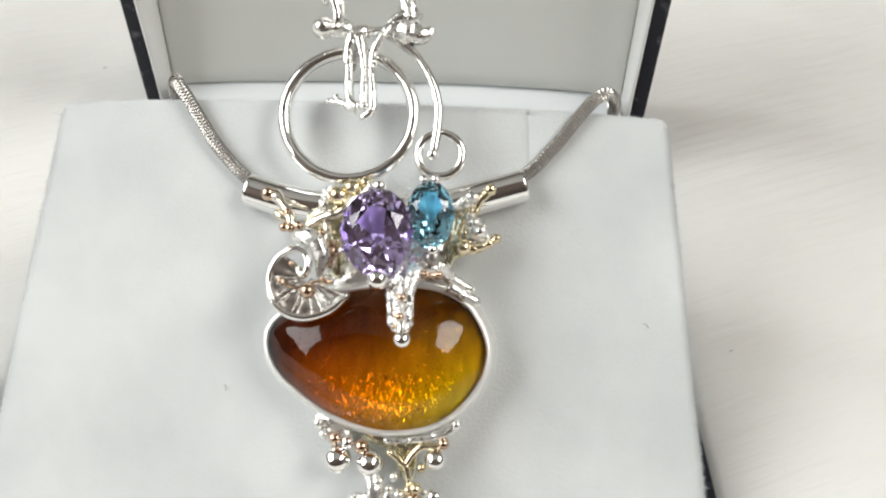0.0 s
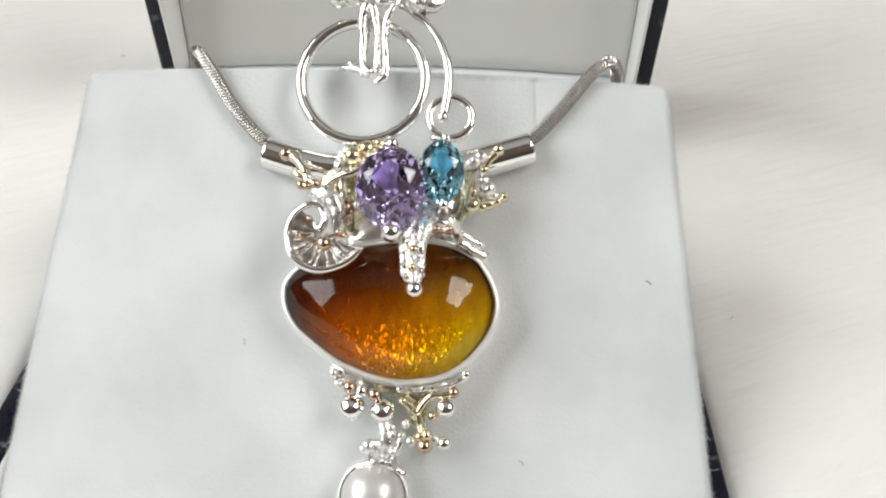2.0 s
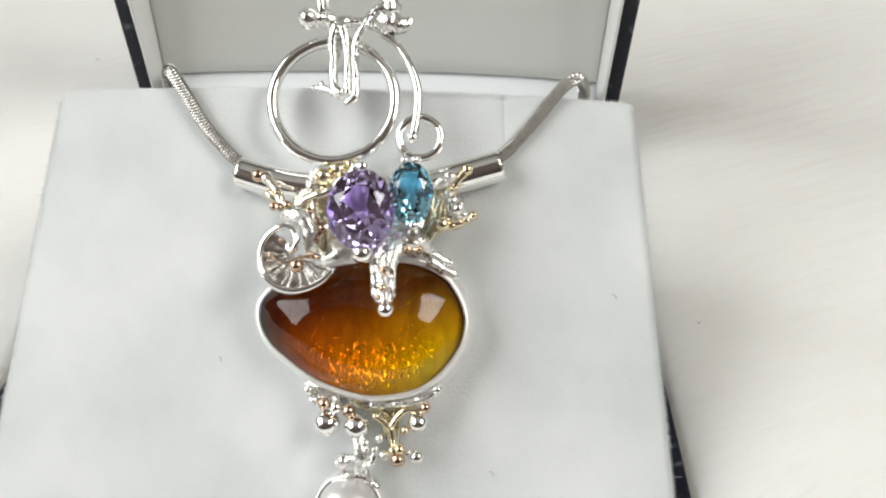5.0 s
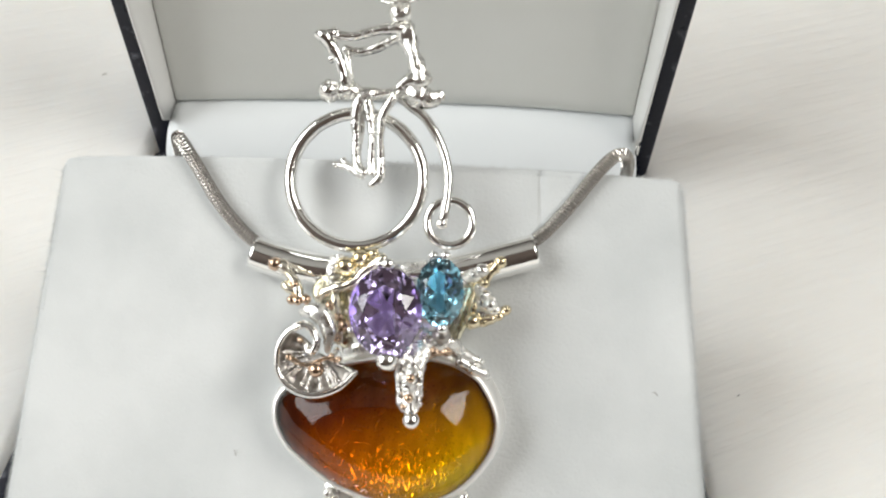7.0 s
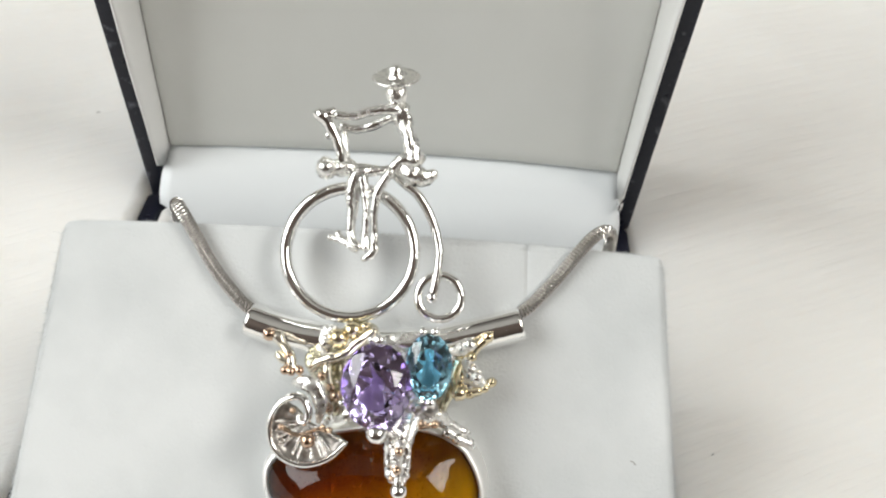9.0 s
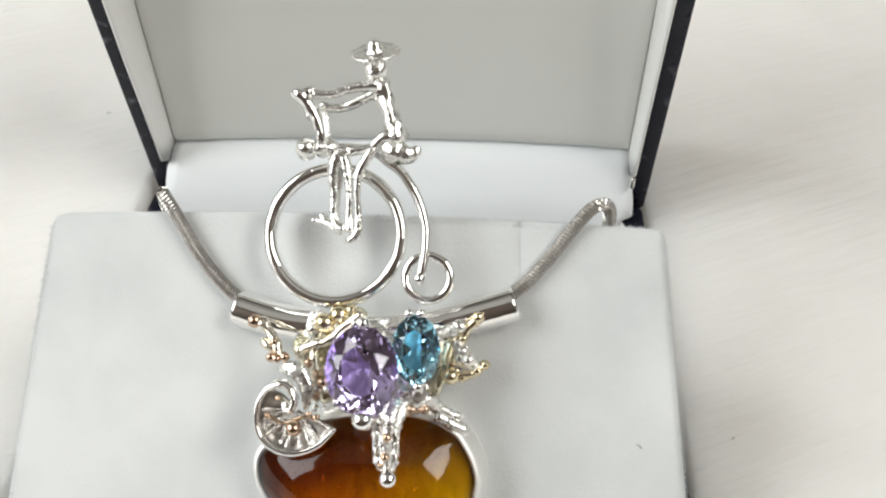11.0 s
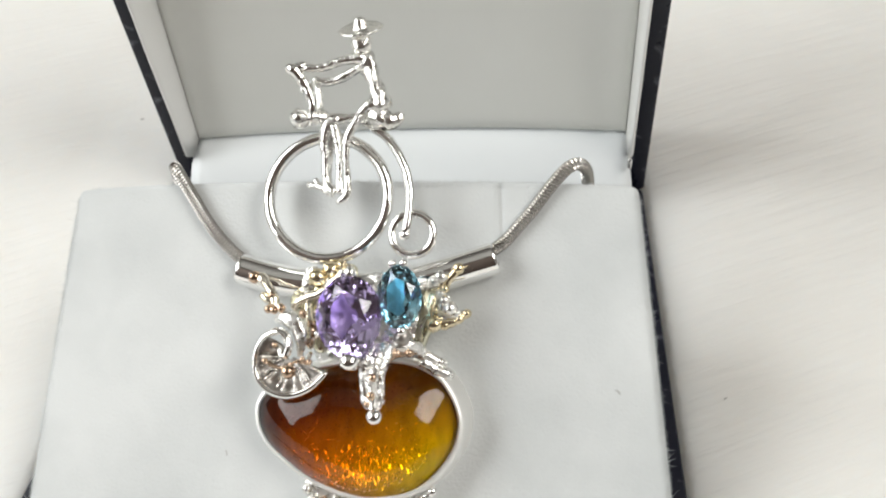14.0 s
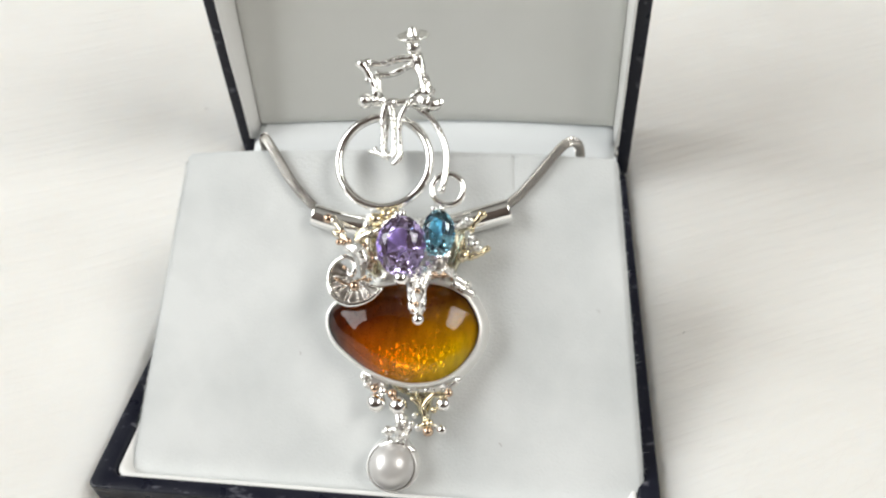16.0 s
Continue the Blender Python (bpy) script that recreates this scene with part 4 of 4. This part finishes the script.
spray("silver_stem", [(9.6, -6.0, 1.6, 0.55), (10.2, -6.9, 1.6, 0.62), (9.2, -5.2, 1.4, 0.42), (10.8, -7.5, 1.0, 0.38)], [[(9.0, -5.0, 1.2, 0.4), (9.6, -6.6, 1.2, 0.7), (10.6, -7.6, 0.8, 0.45)], [(9.4, -6.8, 0.8, 0.6), (9.3, -8.0, 0.6, 0.6)]], CAST, "melted silver granules on the star")
spray("gold_arm", [(11.3, -2.55, 1.8, 0.5), (10.4, -3.5, 1.7, 0.34), (9.7, -4.7, 1.6, 0.4)], [[(11.3, -2.55, 1.8, 0.4), (10.3, -3.6, 1.7, 0.34), (9.5, -4.9, 1.4, 0.32)]], GOLD, "pale gold arm with granules")
spray("silver_knob", [(9.4, -3.4, 2.2, 0.55), (8.7, -3.9, 2.0, 0.5)], [[(9.3, -3.4, 2.0, 0.42), (8.3, -4.0, 1.6, 0.5), (7.4, -4.4, 1.0, 0.4)]], CAST, "cast silver knob by the topaz")

# small melted granules between the stones
rng = random.Random(8)
for k in range(11):
    a, t = rng.uniform(0, 1), rng.uniform(-0.9, 0.9)
    x, y, w = -5.6 + t * 0.9, -6.4 - 5.6 * a, 1.2 + 1.4 * a
    if (x - AM[0]) ** 2 / 15.5 + (y - AM[1]) ** 2 / 23.5 < 1:
        continue
    part("granule", bead((x, y, w), rng.uniform(0.26, 0.5), (1, rng.uniform(0.8, 1.2), 1), lumps=0.3), (PALE, CAST, GOLD, GILT)[k % 4], pendant, ("pale gold granule", "silver granule", "pale gold granule", "gilded granule")[k % 4])

# ---- claw that reaches over the amber ----
bm = bmesh.new()
for pts in ([(2.2, -10.9, 4.2, 0.7), (1.55, -12.0, 5.0, 0.66), (1.3, -13.3, 5.2, 0.56), (1.3, -14.6, 5.2, 0.5), (1.3, -15.8, 5.1, 0.5), (1.75, -17.2, 5.1, 0.42)],
            [(3.1, -10.8, 4.0, 0.7), (2.7, -12.2, 5.0, 0.72), (2.35, -13.6, 5.2, 0.66), (2.2, -15.4, 5.25, 0.6), (2.3, -17.4, 5.3, 0.5)],
            [(4.2, -10.6, 3.4, 0.6), (3.45, -12.0, 4.5, 0.62), (3.1, -13.6, 5.0, 0.52), (3.0, -15.6, 5.0, 0.48), (2.75, -17.2, 5.1, 0.4)],
            [(3.4, -9.8, 3.2, 0.9), (4.6, -10.6, 3.4, 1.0), (5.6, -10.8, 3.0, 0.95), (6.5, -11.2, 2.2, 0.8), (7.0, -11.9, 1.5, 0.55)]):
    sweep(bm, pts, 0.5, lumps=0.34)
sweep(bm, [(3.0, -10.8, 3.6, 1.0), (2.55, -12.2, 4.5, 1.08), (2.15, -14.2, 4.9, 0.95), (2.1, -15.8, 4.85, 0.95), (2.2, -16.9, 4.8, 0.85)], 0.9, seg=14, lumps=0.25)
for x, y, w, r in ((1.15, -16.5, 5.0, 0.36), (1.2, -15.4, 5.3, 0.34), (3.1, -16.6, 5.0, 0.36), (1.7, -13.6, 5.4, 0.4), (3.2, -14.6, 5.3, 0.34)):
    ball(bm, (x, y, w), r, lumps=0.2)
part("claw", bm, GRAINY, pendant, "melted silver claw over the amber")
part("claw_bead", bead((2.35, -18.1, 5.3), 0.92, sub=3), SILVER, pendant, "polished silver bead at the claw tip")
for c, r in (((2.35, -14.0, 5.75), 0.48), ((2.15, -15.9, 5.8), 0.5), ((1.6, -16.8, 5.5), 0.32)):
    part("granule", bead(c, r, lumps=0.1), ROSE, pendant, "rose gold granule")
spray("silver_twig", [(9.3, -12.9, 0.4, 0.3), (7.0, -11.6, 1.6, 0.5), (9.8, -14.35, 0.4, 0.34)], [[(6.6, -11.6, 1.7, 0.5), (7.8, -12.2, 1.2, 0.4), (9.2, -12.85, 0.7, 0.38)], [(6.9, -12.6, 1.3, 0.46), (8.3, -13.5, 0.8, 0.48), (9.8, -14.3, 0.5, 0.42)]], CAST, "forked silver twig over the bezel")
part("granule", bead((5.3, -9.9, 4.1), 0.95, lumps=0.1), DARK_SILVER, pendant, "darkened silver granule under the topaz")
spray("gold_stem", [(5.9, -11.6, 3.4, 0.38), (4.6, -11.6, 3.8, 0.36)], [[(3.6, -12.2, 3.9, 0.25), (4.6, -11.7, 3.7, 0.28), (5.8, -11.6, 3.3, 0.28)]], ROSE, "rose gold knobs beneath the topaz")

# ---- hanging cluster and pearl ----
above = set(pendant.children)
plate([(-3.0, -26.2), (0.2, -27.0), (4.6, -26.6), (4.5, -28.4), (3.5, -30.2), (3.0, -33.4), (2.1, -33.2), (1.2, -31.2), (0.0, -29.6), (-2.4, -28.4)], -2.6, -0.7, GILT)
plate([(-7.4, -26.0), (-5.0, -26.0), (-3.6, -27.0), (-3.4, -28.6), (-5.0, -29.0), (-6.6, -28.4)], -2.4, -0.6, CAST, "cast_plate", "uneven cast silver plate")
for c, r, material, label in (((-4.75, -30.45, 0.1), 1.08, SILVER, "polished silver bead"), ((-1.4, -30.85, 0.2), 1.0, SILVER, "polished silver bead"), ((5.35, -30.55, 0.0), 0.82, SILVER, "polished silver bead"),
                              ((-4.95, -28.3, 0.4), 0.55, ROSE, "rose gold granule"), ((-3.65, -28.7, 0.5), 0.58, SILVER, "polished silver bead"), ((-2.2, -29.1, 0.6), 0.62, ROSE, "rose gold granule"),
                              ((-6.75, -26.8, 0.0), 0.5, CAST, "cast silver granule"), ((-6.2, -27.9, 0.0), 0.45, CAST, "cast silver granule"), ((6.2, -28.9, 0.4), 0.5, ROSE, "rose gold granule"), ((7.5, -27.0, 0.2), 0.5, SILVER, "polished silver bead"),
                              ((3.1, -34.45, 0.3), 0.66, ROSE, "rose gold granule"), ((3.35, -33.3, 0.6), 0.5, GOLD, "pale gold granule"), ((2.6, -33.5, 0.4), 0.45, GOLD, "pale gold granule"), ((5.15, -34.2, 0.0), 0.64, SILVER, "polished silver bead"), ((4.2, -33.8, 0.0), 0.34, CAST, "cast silver granule"),
                              ((-2.8, -34.5, 0.2), 0.66, CAST, "cast silver granule"), ((-3.5, -34.7, 0.0), 0.35, CAST, "cast silver granule"), ((1.6, -34.0, 0.0), 0.5, CAST, "cast silver granule"), ((0.6, -33.4, 0.2), 0.4, CAST, "cast silver granule"), ((-0.5, -32.6, 0.5), 0.5, CAST, "cast silver granule"), ((-0.3, -35.0, 0.4), 0.45, CAST, "cast silver granule"), ((1.1, -32.2, 0.1), 0.42, CAST, "cast silver granule"), ((3.9, -31.4, -0.2), 0.42, GOLD, "pale gold granule")):
    part("granule", bead(c, r * (1.4 if r > 0.7 else 1.25), lumps=0.05 if r > 0.7 else 0.12, sub=3 if r > 0.7 else 2), material, pendant, label)
spray("gold_fork", [(0.7, -29.8, 0.3, 0.3)], [[(0.7, -29.8, 0.3, 0.28), (1.5, -30.3, 0.3, 0.26), (2.2, -31.0, 0.3, 0.3), (2.9, -30.1, 0.3, 0.26), (3.9, -29.2, 0.3, 0.3), (5.0, -29.2, 0.3, 0.32), (6.2, -29.0, 0.3, 0.34)], [(2.3, -31.0, 0.2, 0.3), (2.6, -32.4, 0.1, 0.28), (2.8, -33.8, 0.2, 0.3)]], GOLD, "forked pale gold wire")
spray("silver_ridge", [], [[(0.2, -28.5, 0.4, 0.26), (2.2, -28.6, 0.4, 0.26), (4.4, -28.3, 0.4, 0.34), (6.3, -27.9, 0.3, 0.42), (7.4, -27.2, 0.2, 0.4)]], CAST, "cast silver ridge below the bezel")
bm = bmesh.new()
for pts in ([(-1.4, -31.6, 0.0, 0.62), (-1.0, -32.8, 0.2, 0.9), (-0.9, -34.2, 0.1, 1.0), (-1.2, -35.6, -0.2, 0.62)], [(-2.8, -34.6, 0.0, 0.50), (-2.9, -35.4, -0.2, 0.38), (-2.7, -36.4, -0.4, 0.44)],
            [(0.7, -33.2, 0.2, 0.38), (0.3, -34.6, 0.1, 0.43), (-0.2, -35.6, -0.2, 0.45), (0.1, -36.6, -0.4, 0.50)], [(-2.4, -34.2, 0.1, 0.45), (-0.9, -34.3, 0.2, 0.62), (0.4, -34.1, 0.1, 0.38)], [(-4.2, -36.9, -0.9, 0.38), (-2.4, -36.2, -0.3, 0.45), (-0.6, -36.5, -0.5, 0.45), (0.8, -37.6, -1.0, 0.38)]):
    sweep(bm, pts, 0.4, lumps=0.35)
part("pearl_loop", bm, CAST, pendant, "cast silver loops joining the pearl")
PC = (-2.5, -39.75)


def pearl_ring(r, w, wob=0.0):
    return [(PC[0] + r * math.cos(2 * math.pi * k / 48) * (1 + wob * noise.noise(Vector((math.cos(2 * math.pi * k / 48), math.sin(2 * math.pi * k / 48), 1)))),
             PC[1] + r * math.sin(2 * math.pi * k / 48) * (1 + wob * noise.noise(Vector((math.cos(2 * math.pi * k / 48), math.sin(2 * math.pi * k / 48), 4)))), w) for k in range(48)]


part("pearl_bezel", lathe_rings(bmesh.new(), [pearl_ring(4.0, -3.0, 0.05), pearl_ring(4.05, -2.2, 0.05), pearl_ring(3.85, -0.9, 0.04), pearl_ring(3.68, -0.55, 0.02), pearl_ring(3.52, -0.6, 0.0), pearl_ring(3.5, -1.2, 0.0), pearl_ring(3.4, -2.6, 0.0)], (True, True)), BEZEL, pendant, "silver bezel cup round the pearl")
part("pearl", ball(bmesh.new(), (*PC, -0.95), 3.42, (1, 1, 0.92), sub=4), PEARL, pendant, "lustrous white button pearl")

for ob in set(pendant.children) - above:
    ob.location.y = 0.0002

# ---- snake chain ----
def to_world(p):
    return PEND @ (Vector(p) * 0.001) * 1000


LEFT = [(-22.4, 12.3, 32.0), (-22.4, 12.3, 48.0), (-22.2, 12.1, 56.5), (-21.6, 11.3, 60.2), (-20.8, 10.1, 61.5), (-19.9, 8.9, 61.3), (-18.5, 7.4, 60.1), (-17.2, 5.9, 58.9), (-15.9, 4.4, 57.7), (-14.5, 3.1, 56.7), (-12.9, 1.85, 55.7), (-11.6, 0.9, 55.1)]
RIGHT = [(19.6, 2.3, 56.0), (21.5, 3.85, 57.2), (23.4, 5.6, 58.6), (25.0, 7.35, 60.0), (26.35, 8.65, 61.1), (27.5, 9.75, 61.9), (28.6, 10.3, 62.1), (29.6, 11.1, 60.8), (30.2, 11.7, 57.4), (30.5, 12.0, 46.0), (30.5, 12.0, 32.0)]
BORE = [(u, v + 0.5 * (abs(u) / 15.5) ** 4, w) for u, v, w in TUBE[1:-1]]  # the chain's line inside the tube
rough = np.array(glide(LEFT + [tuple(to_world(q)) for q in BORE] + RIGHT, 0.1))
for _ in range(3):
    rough[12:-12] = sum(rough[12 + k:len(rough) - 12 + k] for k in range(-8, 9)) / 17
run = np.concatenate(([0.0], np.cumsum(np.linalg.norm(np.diff(rough, axis=0), axis=1))))
even = np.arange(0.0, run[-1], 0.0667)
line = [Vector(q) for q in np.stack([np.interp(even, run, rough[:, k]) for k in range(3)], axis=1)]
bm = bmesh.new()
seg, rings, side = 16, [], None
for i, p in enumerate(line):
    ahead = (line[min(i + 1, len(line) - 1)] - line[max(i - 1, 0)]).normalized()
    side = ahead.cross(Vector((0, 0, 1))).normalized() if side is None else (side - ahead * side.dot(ahead)).normalized()
    up = side.cross(ahead)
    ring = []
    for k in range(seg):
        a = 2 * math.pi * k / seg
        r = 0.77 - 0.24 * max(0.0, math.sin(i * math.pi / 3 + (k % 2) * math.pi)) ** 2
        ring.append(bm.verts.new(p + (side * math.cos(a) + up * math.sin(a)) * r))
    rings.append(ring)
for a, b in zip(rings, rings[1:]):
    for k in range(seg):
        bm.faces.new((a[k], a[(k + 1) % seg], b[(k + 1) % seg], b[k]))
thing("snake_chain", bm, CHAIN, "silver snake chain draped over the velvet pad", "necklace chain", smooth=False)
